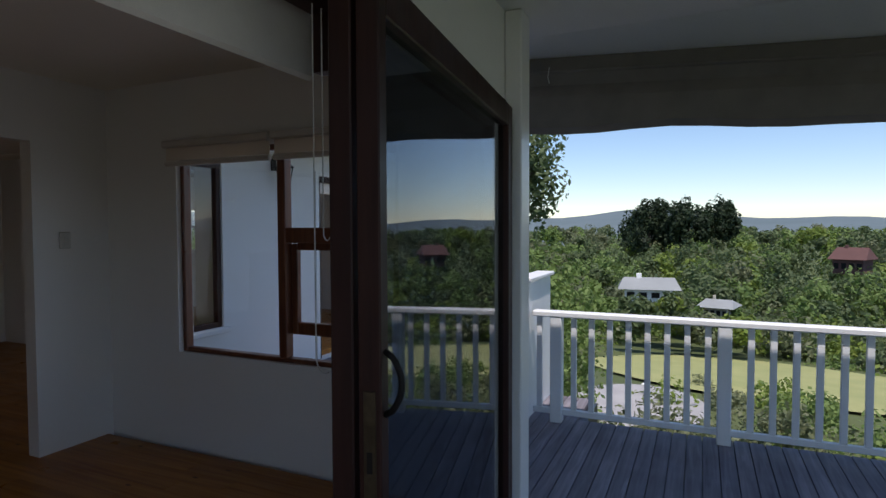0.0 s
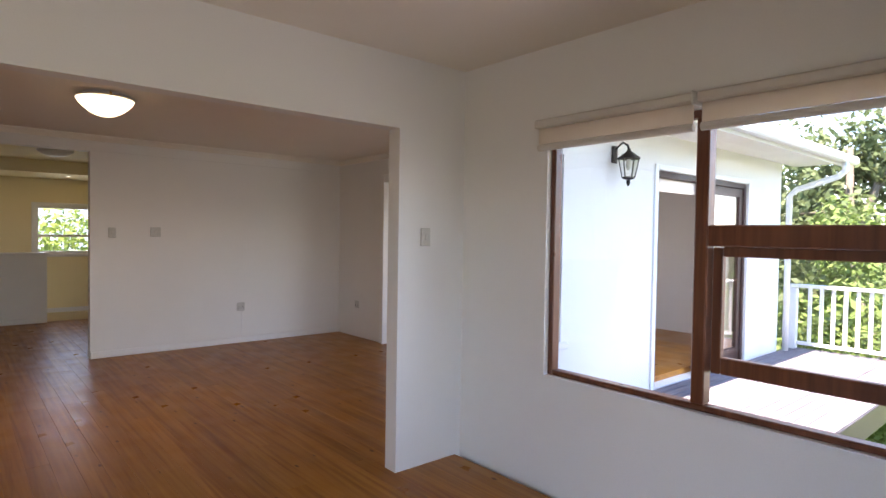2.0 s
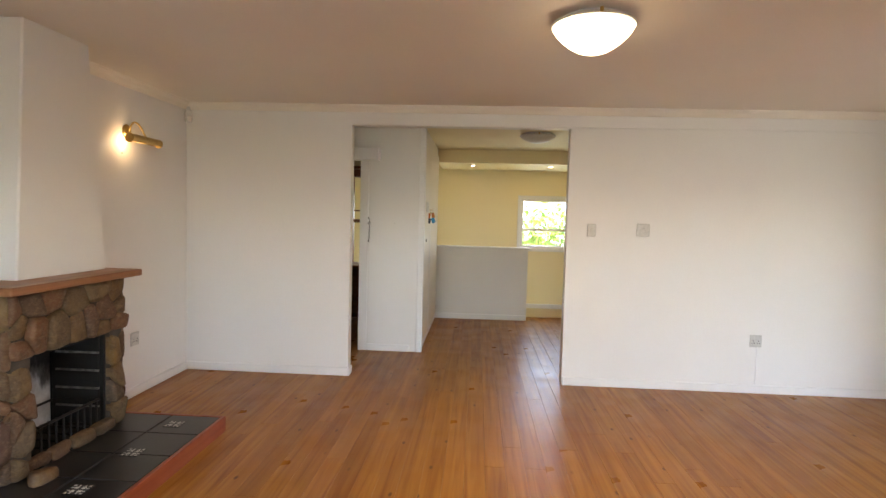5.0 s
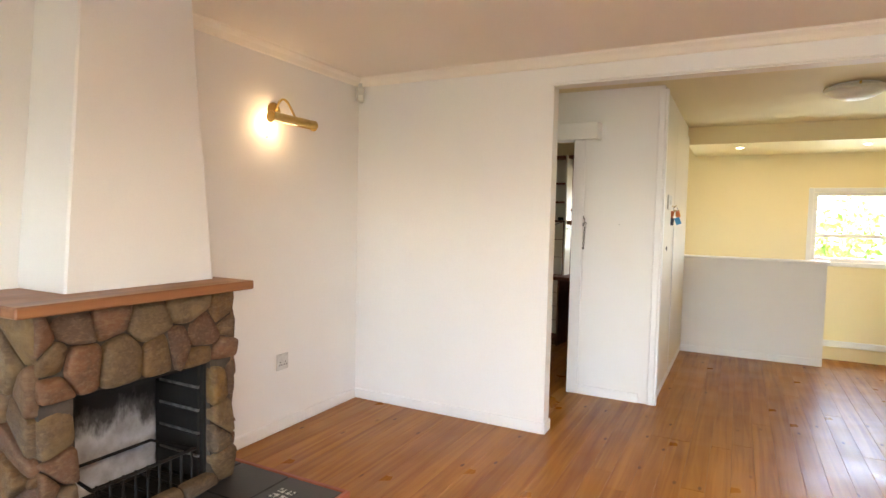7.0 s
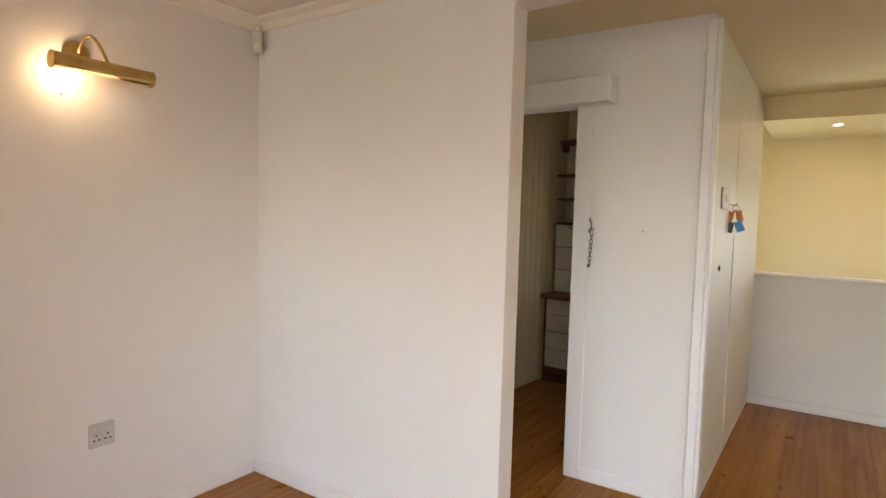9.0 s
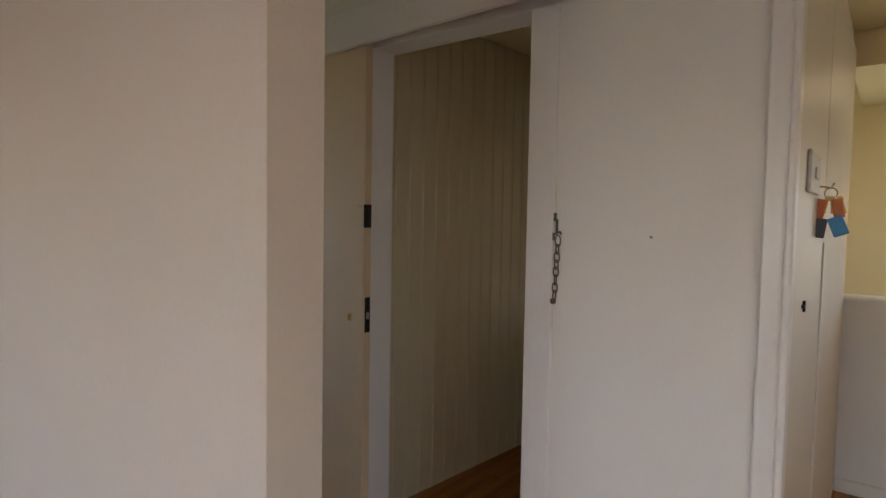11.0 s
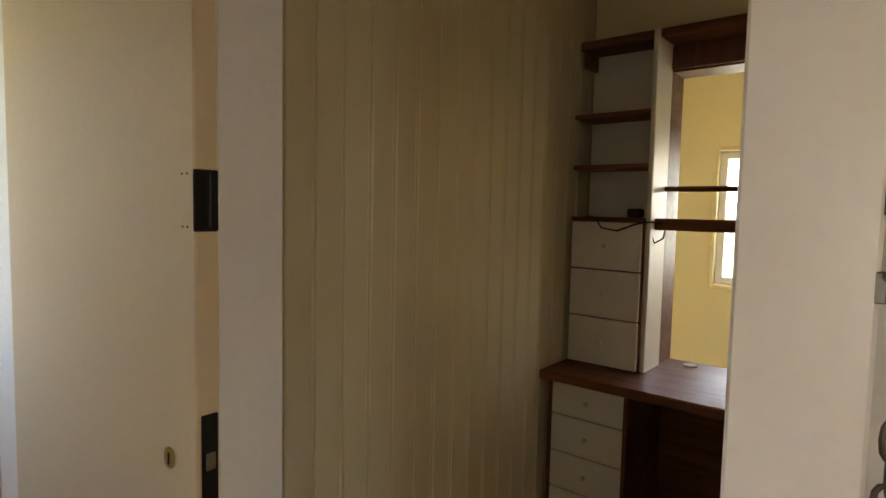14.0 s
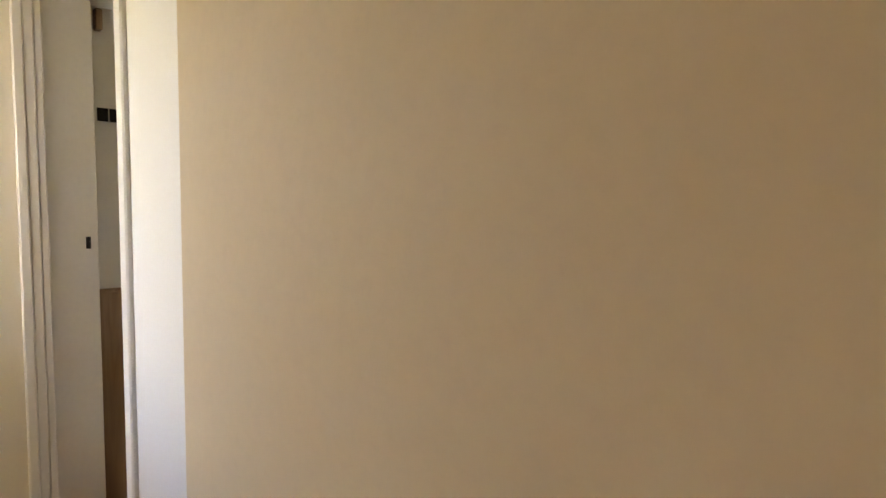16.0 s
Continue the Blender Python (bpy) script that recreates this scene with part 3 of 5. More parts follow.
# folded glazed doors between sunroom and veranda
fd = thing("folding_door", (2.78, 1.665, 0.0), "dark brown timber glazed folding door folded back open", "door")
turn = Matrix.Translation((2.772, 1.735, 0)) @ pose(0, 0, 0, 0, 0, 6.6)
for n, yo in enumerate((-0.064, 0.006)):
    L = -1.60
    lf = part("leaf", Shape().box(L, L + 0.045, yo, yo + 0.058, 0.01, 2.05, 0.004, turn).box(-0.095, 0, yo, yo + 0.058, 0.01, 2.05, 0.004, turn).box(L + 0.045, -0.095, yo, yo + 0.058, 1.95, 2.05, 0.004, turn).box(L + 0.045, -0.095, yo, yo + 0.058, 0.01, 0.16, 0.004, turn), DARKWOOD, fd)
    g = part("pane", Shape().box(L + 0.045, -0.095, yo + 0.026, yo + 0.032, 0.16, 1.95, 0, turn), TINTGLASS, lf)
    g.visible_shadow = False
part("lock_plate", Shape().box(-1.606, -1.601, -0.052, -0.022, 0.83, 1.09, 0.001, turn), mottled("tarnished_brass", (0.10, 0.075, 0.045), (0.06, 0.042, 0.025), 30, 120, 0.5, 0.7, 0.1), fd, "tarnished brass lock plate")
part("latch_hole", Shape().box(-1.6075, -1.606, -0.044, -0.03, 0.90, 0.95, 0.0, turn), BLACKIRON, fd, "dark latch slot")
hp = [turn @ Vector((-1.578, -0.064 - 0.042 * math.sin(math.pi * k / 12) ** 0.6, 1.03 + 0.15 * k / 12)) for k in range(13)]
part("pull_handle", Shape().tube(hp, 0.008, 8), BLACKIRON, fd, "black bow handle", True)
structure("door_frame", Shape().box(2.775, 2.799, 1.806, 1.832, -0.05, 2.088, 0.004).box(-1.2, 2.775, 1.70, 1.832, 2.06, 2.089, 0.004), DARKWOOD, "dark brown timber frame of the folding doors", "door")

structure("trim_veranda_post", Shape().box(2.80, 2.945, 1.632, 1.718, -0.06, 2.528, 0.006), TRIM, "white painted post beside the folding doors", "trim")

# slit window and sliding door of the outside wall
w2 = thing("window_2", (3.74, 4.88, 0.56), "narrow dark framed window in the white outside wall", "window", kind="structure")
part("window_frame", Shape().box(3.45, 3.5, 4.84, 4.90, 0.561, 2.059, 0.004).box(3.98, 4.029, 4.84, 4.90, 0.561, 2.059, 0.004).box(3.5, 3.98, 4.84, 4.90, 0.561, 0.61, 0.004).box(3.5, 3.98, 4.84, 4.90, 2.01, 2.059, 0.004), DARKWOOD, w2)
part("window_sill", Shape().box(3.4, 4.08, 4.765, 4.84, 0.51, 0.559, 0.008), EXTERIOR, w2)
pane(w2, 3.5, 3.98, 4.866, 4.872, 0.61, 2.01)
d2 = thing("door_2", (6.5, 4.88, -0.05), "dark timber glazed sliding door standing partly open", "door", kind="structure")
part("door_frame", Shape().box(5.471, 5.53, 4.83, 4.93, -0.05, 2.059, 0.004).box(7.50, 7.559, 4.83, 4.93, -0.05, 2.059, 0.004).box(5.53, 7.50, 4.83, 4.93, 2.0, 2.059, 0.004), DARKWOOD, d2)
part("white_surround", Shape().box(5.41, 5.47, 4.80, 4.818, -0.06, 2.11, 0.004).box(7.56, 7.61, 4.80, 4.818, -0.06, 2.11, 0.004).box(5.47, 7.56, 4.80, 4.818, 2.06, 2.11, 0.004), RAILWHITE, d2, "white painted outer frame")
part("leaf", Shape().box(6.38, 6.47, 4.845, 4.885, -0.03, 1.998, 0.004).box(7.41, 7.498, 4.845, 4.885, -0.03, 1.998, 0.004).box(6.47, 7.41, 4.845, 4.885, 1.90, 1.998, 0.004).box(6.47, 7.41, 4.845, 4.885, -0.03, 0.12, 0.004), DARKWOOD, d2)
pane(d2, 6.47, 7.41, 4.862, 4.868, 0.12, 1.90)
part("roller_blind", Shape().box(5.53, 6.45, 4.90, 4.94, 1.87, 2.0, 0.01), FABRIC, d2, "cream rolled blind")


def small_window(name, x0, x1, y0, y1, z0, z1, bar, label, mat=TRIM, trim=TRIM, tw=0.05):
    w = thing(name, ((x0 + x1) / 2, y0, z0), label, "window", kind="structure")
    ym = (y0 + y1) / 2
    b = 0.045
    e = 0.001
    part("window_frame", Shape().box(x0 + e, x0 + b, ym - 0.03, ym + 0.03, z0 + e, z1 - e, 0.004).box(x1 - b, x1 - e, ym - 0.03, ym + 0.03, z0 + e, z1 - e, 0.004).box(x0 + b, x1 - b, ym - 0.03, ym + 0.03, z0 + e, z0 + b, 0.004).box(x0 + b, x1 - b, ym - 0.03, ym + 0.03, z1 - b, z1 - e, 0.004), mat, w)
    part("glazing_bar", Shape().box(x0 + b, x1 - b, ym - 0.025, ym + 0.025, bar - 0.02, bar + 0.02, 0.004), mat, w)
    for q0, q1 in ((z0 + b, bar - 0.02), (bar + 0.02, z1 - b)):
        pane(w, x0 + b, x1 - b, ym - 0.003, ym + 0.003, q0, q1)
    part("architrave", Shape().box(x0 - tw, x0, y0 - 0.014, y0 - 0.0005, z0 - tw, z1 + tw, 0.004).box(x1, x1 + tw, y0 - 0.014, y0 - 0.0005, z0 - tw, z1 + tw, 0.004).box(x0, x1, y0 - 0.014, y0 - 0.0005, z1, z1 + tw, 0.004).box(x0, x1, y0 - 0.014, y0 - 0.0005, z0 - tw, z0, 0.004), trim, w)
    return w


small_window("window_3", 1.38, 2.35, 13.45, 13.57, 0.98, 1.78, 1.28, "white framed window above the stairs with a bar across", TRIM)
small_window("window_4", -1.125, -0.225, 13.45, 13.57, 0.98, 1.79, 1.36, "pale framed window in the yellow stairwell wall", TRIM, YELLOW, 0.025)
small_window("window_5", 7.42, 8.35, 9.45, 9.57, 1.03, 1.85, 1.5, "white framed window in the white end room", TRIM)


# ---- lamps ----
def dome_lamp(x, y, z, lit, depth=0.13):
    lp = thing("ceiling_lamp", (x, y, z), "lit frosted glass dome ceiling lamp with metal clips" if lit else "unlit frosted glass dome ceiling lamp", "ceiling lamp", "dome ceiling lamps")
    prof = [(r, -0.036 - depth * f) for r, f in ((0.193, 0.04), (0.183, 0.19), (0.166, 0.36), (0.142, 0.54), (0.112, 0.72), (0.076, 0.88), (0.04, 0.97), (0.004, 1.0))]
    sh = Shape().lathe([(0.18, -0.037)] + prof, (x, y, z), "Z", 40)
    part("rim", Shape().lathe([(0.15, -0.012), (0.185, -0.018), (0.1985, -0.03), (0.1975, -0.037), (0.17, -0.0365)], (x, y, z), "Z", 40), FAINTGLASS, lp, smooth=True)
    part("glass_dome", sh, LAMPGLASS if lit else FAINTGLASS, lp, smooth=True)
    part("base_plate", Shape().lathe([(0.15, 0.0), (0.15, -0.011)], (x, y, z), "Z", 32), TRIM, lp)
    for k in range(3):
        a = 2.1 * k + 0.5
        m = Matrix.Translation((x, y, z)) @ pose(0, 0, 0, 0, 0, math.degrees(a))
        part("clip", Shape().box(0.186, 0.204, -0.008, 0.008, -0.034, -0.012, 0.003, m), BRASS, lp)
    return lp


dome_lamp(1.213, 6.888, CH, True)
dome_lamp(1.33, 10.6, CH, False, 0.075)
area_lamp("ceiling_lamp_light", (1.213, 6.888, CH - 0.19), (1.213, 6.889, 0.0), 0.34, 0.34, 1.8, (1.0, 0.84, 0.62))
for x in (0.595, 1.735):
    sp = thing("spot_light", (x, 12.62, 2.226), "small lit round downlight set in the lowered ceiling", "downlight", "downlights above the stairs")
    part("ring", Shape().lathe([(0.045, -0.001), (0.045, -0.006), (0.034, -0.008), (0.033, -0.002)], (x, 12.62, 2.226), "Z", 24), TRIM, sp)
    part("bulb", Shape().lathe([(0.032, -0.002), (0.03, -0.006), (0.004, -0.008)], (x, 12.62, 2.226), "Z", 20), SPOTGLASS, sp)

pl = thing("picture_light", (-1.94, 8.24, 2.02), "brass picture light with a swan neck, switched on", "wall lamp")
part("rose", Shape().lathe([(0.052, 0.0), (0.052, 0.008), (0.036, 0.018), (0.014, 0.022)], (-1.94, 8.225, 2.025), "X", 24), BRASS, pl, smooth=True)
neck = [(-1.92 + 0.085 * k / 12, 8.225 + 0.075 * k / 12, 2.025 + 0.085 * math.sin(math.pi * (k / 12) ** 0.8) - 0.032 * (k / 12)) for k in range(13)]
part("arm", Shape().tube(neck, 0.007, 8), BRASS, pl, smooth=True)
hd = Shape()
rows = []
for yy in (8.095, 8.475):
    rows.append([(-1.835 + 0.033 * math.cos(a), yy, 1.965 + 0.033 * math.sin(a)) for a in [radians(-45 + 22 * k) for k in range(13)]])
for k in range(12):
    hd.face((rows[0][k], rows[0][k + 1], rows[1][k + 1], rows[1][k]))
part("shade", hd, BRASS, pl, smooth=True)
for k, yy in enumerate((8.093, 8.473)):
    part("end_cap", Shape().lathe([(0.034, 0.0), (0.0345, 0.004), (0.02, 0.005 if k else 0.002)], (-1.835, yy, 1.965), "Y", 20), BRASS, pl)
part("tube_bulb", Shape().tube([(-1.842, 8.12, 1.960), (-1.842, 8.36, 1.960)], 0.012, 10), LAMPGLASS, pl, "lit tubular bulb")
point_lamp("picture_light_bulb", (-1.875, 8.17, 1.945), 0.085, 0.02, WARM)
tagged(part("wall_plug", Shape().lathe([(0.005, 0.0), (0.004, 0.004)], (-1.94, 8.17, 1.86), "X", 10), STEEL), "small steel screw standing in the wall under the picture light", "screw")


# ---- plates, switches, sensors ----
def plate(name, at, facing, w, h, label, category, holes="socket", group=""):
    """A wall plate of width w and height h whose back lies at the wall; facing is x+, x-, y-."""
    o = thing(name, at, label, category, group)
    rz = {"y-": 0, "x+": 90, "x-": -90, "y+": 180}[facing]
    m = Matrix.Translation(at) @ pose(0, 0, 0, 0, 0, rz)
    part("plate", Shape().box(-w / 2, w / 2, -0.011, -0.0005, -h / 2, h / 2, 0.004, m), PLASTIC, o)
    if holes == "socket":
        for sx in (-0.25, 0.25):
            part("rocker", Shape().box((sx - 0.09) * w, (sx + 0.09) * w, -0.015, -0.011, 0.28 * h, 0.40 * h, 0.001, m), PLASTIC, o)
        for sx in (-0.22, 0.22):
            for dx, dz in ((0, 0.12), (-0.09, -0.06), (0.09, -0.06)):
                part("pin_hole", Shape().lathe([(0.0042, 0.0), (0.0042, 0.0015)], (0, 0, 0), "Y", 10), BLACKIRON, o).matrix_world = m @ Matrix.Translation(((sx + dx) * w, -0.0125, (dz - 0.12) * h))
    elif holes == "switch":
        part("rocker", Shape().box(-0.12 * w, 0.12 * w, -0.016, -0.011, -0.14 * h, 0.14 * h, 0.002, m), PLASTIC, o)
    return o


plate("wall_socket", (-1.94, 8.31, 0.447), "x+", 0.105, 0.105, "white double wall socket beside the fireplace", "socket")
plate("wall_socket", (3.105, 9.11, 0.455), "y-", 0.10, 0.105, "white wall socket with surface cable duct below", "socket")
tagged(part("cable_duct", Shape().box(3.117, 3.127, 9.102, 9.1095, 0.076, 0.402, 0.002), TRIM), "thin white cable duct running down to the skirting", "cable duct")
plate("wall_socket", (2.82, 2.165, 0.458), "x-", 0.115, 0.105, "white wall socket under the timber window", "socket")
plate("thermostat", (2.113, 9.11, 1.382), "y-", 0.11, 0.11, "grey-white square control plate on the wall", "wall control", "switch")
plate("light_switch", (1.675, 9.11, 1.37), "y-", 0.075, 0.11, "white light switch beside the opening", "light switch", "switch")
plate("light_switch", (2.507, 4.675, 1.39), "y-", 0.075, 0.11, "white light switch on the pier", "light switch", "switch")
plate("light_switch", (-3.62, 10.03, 1.395), "x+", 0.075, 0.115, "white light switch beside the corridor doorway", "light switch", "switch")
plate("wall_socket", (0.1, 12.08, 0.385), "x+", 0.1, 0.15, "white socket low on the cupboard wall", "socket")
plate("wall_socket", (4.52, 8.62, 0.44), "x-", 0.1, 0.1, "white wall socket beside the wide doorway", "socket")
ps = thing("motion_sensor", (-1.90, 9.07, 2.28), "small white alarm sensor in the corner", "alarm sensor")
part("body", Shape().box(-0.028, 0.028, -0.022, 0.022, -0.055, 0.055, 0.008, pose(-1.90, 9.068, 2.285, 0, 0, 45)), PLASTIC, ps)
part("lens", Shape().box(-0.018, 0.018, -0.029, -0.02, -0.045, -0.005, 0.005, pose(-1.90, 9.068, 2.285, 0, 0, 45)), FAINTGLASS, ps)
part("bracket", Shape().box(-0.012, 0.012, -0.012, 0.018, 0.05, 0.085, 0.003, pose(-1.905, 9.075, 2.285, 0, 0, 45)), PLASTIC, ps)


# ---- fireplace ----
fp = thing("fireplace", (-1.7, 7.17, 0.0), "rough stone fireplace with a timber mantel and white chimney breast", "fireplace")
breast = Shape()
rings = [[(-1.939, 6.80 + t, z), (-1.62 - 0.3 * t, 6.80 + t, z), (-1.612 - 0.3 * t, 6.808 + t, z), (-1.612 - 0.3 * t, 7.482 - t, z), (-1.62 - 0.3 * t, 7.49 - t, z), (-1.939, 7.49 - t, z)] for t, z in ((0.0, 1.075), (0.02, 1.36), (0.05, 1.72), (0.075, 2.08), (0.095, CH - 0.002))]
for ra, rb in zip(rings, rings[1:]):
    for k in range(6):
        breast.face((ra[k], ra[(k + 1) % 6], rb[(k + 1) % 6], rb[k]))
breast.face(rings[0]).face(rings[-1])
part("chimney_breast", breast, PAINT, fp, "white plastered chimney breast")
core = Shape().box(-1.939, -1.532, 6.66, 6.78, 0.0, 1.03).box(-1.939, -1.532, 7.40, 7.525, 0.0, 1.03).box(-1.939, -1.532, 6.78, 7.40, 0.70, 1.03)
part("mortar_core", core, MORTAR, fp, "grey mortar between the stones")
part("mantel_shelf", Shape().box(-1.939, -1.42, 6.54, 7.565, 1.033, 1.074, 0.006), MANTEL, fp, "orange-brown timber mantel shelf")
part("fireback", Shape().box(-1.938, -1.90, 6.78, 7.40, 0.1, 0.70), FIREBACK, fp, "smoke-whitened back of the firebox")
part("firebox_lining", Shape().box(-1.90, -1.56, 6.775, 6.80, 0.1, 0.705).box(-1.90, -1.56, 7.385, 7.41, 0.1, 0.705).box(-1.90, -1.56, 6.80, 7.385, 0.68, 0.705).box(-1.90, -1.52, 6.78, 7.40, 0.09, 0.12), SOOT, fp, "soot-black firebox lining")
for k in range(5):
    part("firebrick", Shape().box(-1.88, -1.58, 7.372, 7.388, 0.14 + 0.11 * k, 0.235 + 0.11 * k, 0.004), SOOT, fp)
joint_mat = mottled("pale_brick_joint", (0.20, 0.19, 0.18), (0.05, 0.045, 0.04), 30, 90, 0.9)
for k in range(4):
    part("brick_joint", Shape().box(-1.86, -1.585, 7.374, 7.388, 0.236 + 0.11 * k, 0.249 + 0.11 * k, 0.002), joint_mat, fp, "pale mortar joint")


def clip_poly(poly, n, d):
    """The part of a polygon where p . n <= d."""
    out = []
    for i, p in enumerate(poly):
        q = poly[(i + 1) % len(poly)]
        a, b = p[0] * n[0] + p[1] * n[1] - d, q[0] * n[0] + q[1] * n[1] - d
        if a <= 0:
            out.append(p)
        if (a < 0 < b) or (b < 0 < a):
            t = a / (a - b)
            out.append((p[0] + t * (q[0] - p[0]), p[1] + t * (q[1] - p[1])))
    return out


def stone_cells(u0, u1, v0, v1, step, rng, hole=None):
    """Irregular rounded outlines that fill a rectangle around a hole."""
    seeds, v, row = [], v0 + step * 0.4, 0
    while v < v1:
        u = u0 + step * (0.2 + 0.55 * (row % 2))
        while u < u1 + 0.02:
            p = (u + rng.uniform(-0.5, 0.5) * step, v + rng.uniform(-0.42, 0.42) * step)
            seeds.append(p)
            u += step * rng.uniform(0.8, 2.0)
        v += step * rng.uniform(0.68, 0.86)
        row += 1
    if hole:
        h0, h1, h2, h3 = hole
        seeds = [p for p in seeds if not (h0 - 0.01 < p[0] < h1 + 0.01 and h2 < p[1] < h3 + 0.02)]
    cells = []
    for i, p in enumerate(seeds):
        poly = [(u0, v0), (u1, v0), (u1, v1), (u0, v1)]
        for j, q in enumerate(seeds):
            if i != j and poly:
                n = (q[0] - p[0], q[1] - p[1])
                ln = math.hypot(*n)
                n = (n[0] / ln, n[1] / ln)
                mid = ((p[0] + q[0]) / 2, (p[1] + q[1]) / 2)
                poly = clip_poly(poly, n, n[0] * mid[0] + n[1] * mid[1] - 0.0015)
        if hole and poly:
            if p[1] >= h3:
                poly = clip_poly(poly, (0, -1), -h3)
            elif p[0] <= h0:
                poly = clip_poly(poly, (1, 0), h0)
            elif p[0] >= h1:
                poly = clip_poly(poly, (-1, 0), -h1)
            else:
                poly = clip_poly(poly, (0, 1), h2)
        if len(poly) < 3:
            continue
        for cut in (0.13, 0.22):
            poly = [r for a, b in zip(poly, poly[1:] + poly[:1]) for r in ((a[0] + (b[0] - a[0]) * cut, a[1] + (b[1] - a[1]) * cut), (b[0] + (a[0] - b[0]) * cut, b[1] + (a[1] - b[1]) * cut))]
        keep = [poly[0]]
        for r in poly[1:]:
            if math.hypot(r[0] - keep[-1][0], r[1] - keep[-1][1]) > 0.008:
                keep.append(r)
        if len(keep) > 4:
            cells.append(keep)
    return cells


def stone_mesh(cell, to_world, thick, rng):
    """A domed stone over an outline; to_world maps (u, v, out) to a place."""
    cu, cv = sum(p[0] for p in cell) / len(cell), sum(p[1] for p in cell) / len(cell)
    sh, n = Shape(), len(cell)
    tilt = (rng.uniform(-0.22, 0.22), rng.uniform(-0.22, 0.22))
    for k, (inset, out) in enumerate(((0.0, 0.0), (0.0, thick * 0.55), (0.09, thick * 0.9), (0.5, thick))):
        for u, v in cell:
            a, b = u + (cu - u) * inset, v + (cv - v) * inset
            o = out + (0 if k < 1 else (a - cu) * tilt[0] + (b - cv) * tilt[1]) + (rng.uniform(-0.002, 0.002) if k > 1 else 0)
            sh.v.append(to_world(a, b, o))
    for k in range(3):
        for i in range(n):
            sh.f.append((k * n + i, k * n + (i + 1) % n, (k + 1) * n + (i + 1) % n, (k + 1) * n + i))
    sh.f.append(tuple(3 * n + i for i in range(n)))
    return sh


def stone_material():
    m, nt, bs = mat_base("field_stone", 0.72)
    info = nt.nodes.new("ShaderNodeObjectInfo")
    base = ramp_node(nt, info.outputs["Random"], ((0.0, (0.17, 0.105, 0.045)), (0.16, (0.13, 0.095, 0.05)), (0.3, (0.10, 0.036, 0.024)), (0.42, (0.21, 0.15, 0.07)), (0.55, (0.075, 0.055, 0.04)), (0.68, (0.19, 0.085, 0.04)), (0.8, (0.155, 0.125, 0.085)), (0.9, (0.22, 0.13, 0.03)), (1.0, (0.11, 0.05, 0.035))))
    n1, n2, n3 = noise_node(nt, 13, 6, rough=0.65), noise_node(nt, 70, 4), noise_node(nt, 26, 5, (1, 1, 2.2), rough=0.7)
    c = mix_col(nt, ramp_node(nt, n1, ((0.40, (0, 0, 0)), (0.66, (0.75, 0.75, 0.75)))), base, (0.075, 0.045, 0.03))
    c = mix_col(nt, ramp_node(nt, n3, ((0.5, (0, 0, 0)), (0.72, (0.6, 0.6, 0.6)))), c, (0.26, 0.19, 0.11))
    c = mix_col(nt, ramp_node(nt, n2, ((0.5, (0, 0, 0)), (0.8, (0.3, 0.3, 0.3)))), c, (0.28, 0.23, 0.18))
    c = mix_col(nt, 1.0, c, (0.92, 0.80, 0.70), "MULTIPLY")
    nt.links.new(c, bs.inputs["Base Color"])
    bump(nt, bs, n3, 0.7, 0.012)
    return m


STONE = stone_material()
rng = random.Random(7)
for cell in stone_cells(6.65, 7.535, 0.1, 1.03, 0.128, rng, (6.785, 7.395, 0.17, 0.70)):
    part("stone", stone_mesh(cell, lambda u, v, o: (-1.552 + o, u, v), rng.uniform(0.035, 0.06), rng), STONE, fp, smooth=True)
for cell in stone_cells(-1.93, -1.53, 0.1, 1.03, 0.15, rng):
    part("stone", stone_mesh(cell, lambda u, v, o: (u, 6.662 - o, v), rng.uniform(0.03, 0.05), rng), STONE, fp, smooth=True)
for cell in stone_cells(-1.93, -1.53, 0.1, 1.03, 0.16, rng):
    part("stone", stone_mesh(cell, lambda u, v, o: (u, 7.518 + o, v), rng.uniform(0.02, 0.04), rng), STONE, fp, smooth=True)

gr = thing("fire_grate", (-1.68, 7.1, 0.12), "black iron fire grate standing in the firebox", "grate")
for k in range(9):
    yy = 6.88 + 0.055 * k
    part("bar", Shape().tube([(-1.56, yy, 0.14), (-1.56, yy, 0.31)], 0.006, 6), BLACKIRON, gr)
for z in (0.15, 0.30):
    part("rail", Shape().tube([(-1.56, 6.86, z), (-1.56, 7.34, z), (-1.82, 7.30, z), (-1.82, 6.90, z), (-1.56, 6.86, z)], 0.008, 6), BLACKIRON, gr)
for yy in (6.88, 7.32):
    part("foot", Shape().box(-1.57, -1.55, yy - 0.01, yy + 0.01, 0.12, 0.15), BLACKIRON, gr)
for yy in (6.95, 7.05, 7.15, 7.25):
    part("log_bar", Shape().tube([(-1.56, yy, 0.155), (-1.82, yy, 0.155)], 0.006, 6), BLACKIRON, gr)
tagged(part("loose_stone", stone_mesh([(6.70 + 0.075 * math.cos(a) + 0.02 * math.sin(2 * a), -1.42 + 0.06 * math.sin(a)) for a in [k * math.pi / 6 for k in range(12)]], lambda u, v, o: (v, u, 0.107 + o), 0.05, rng), STONE, smooth=True), "pale rounded stone lying on the slate hearth", "stone")

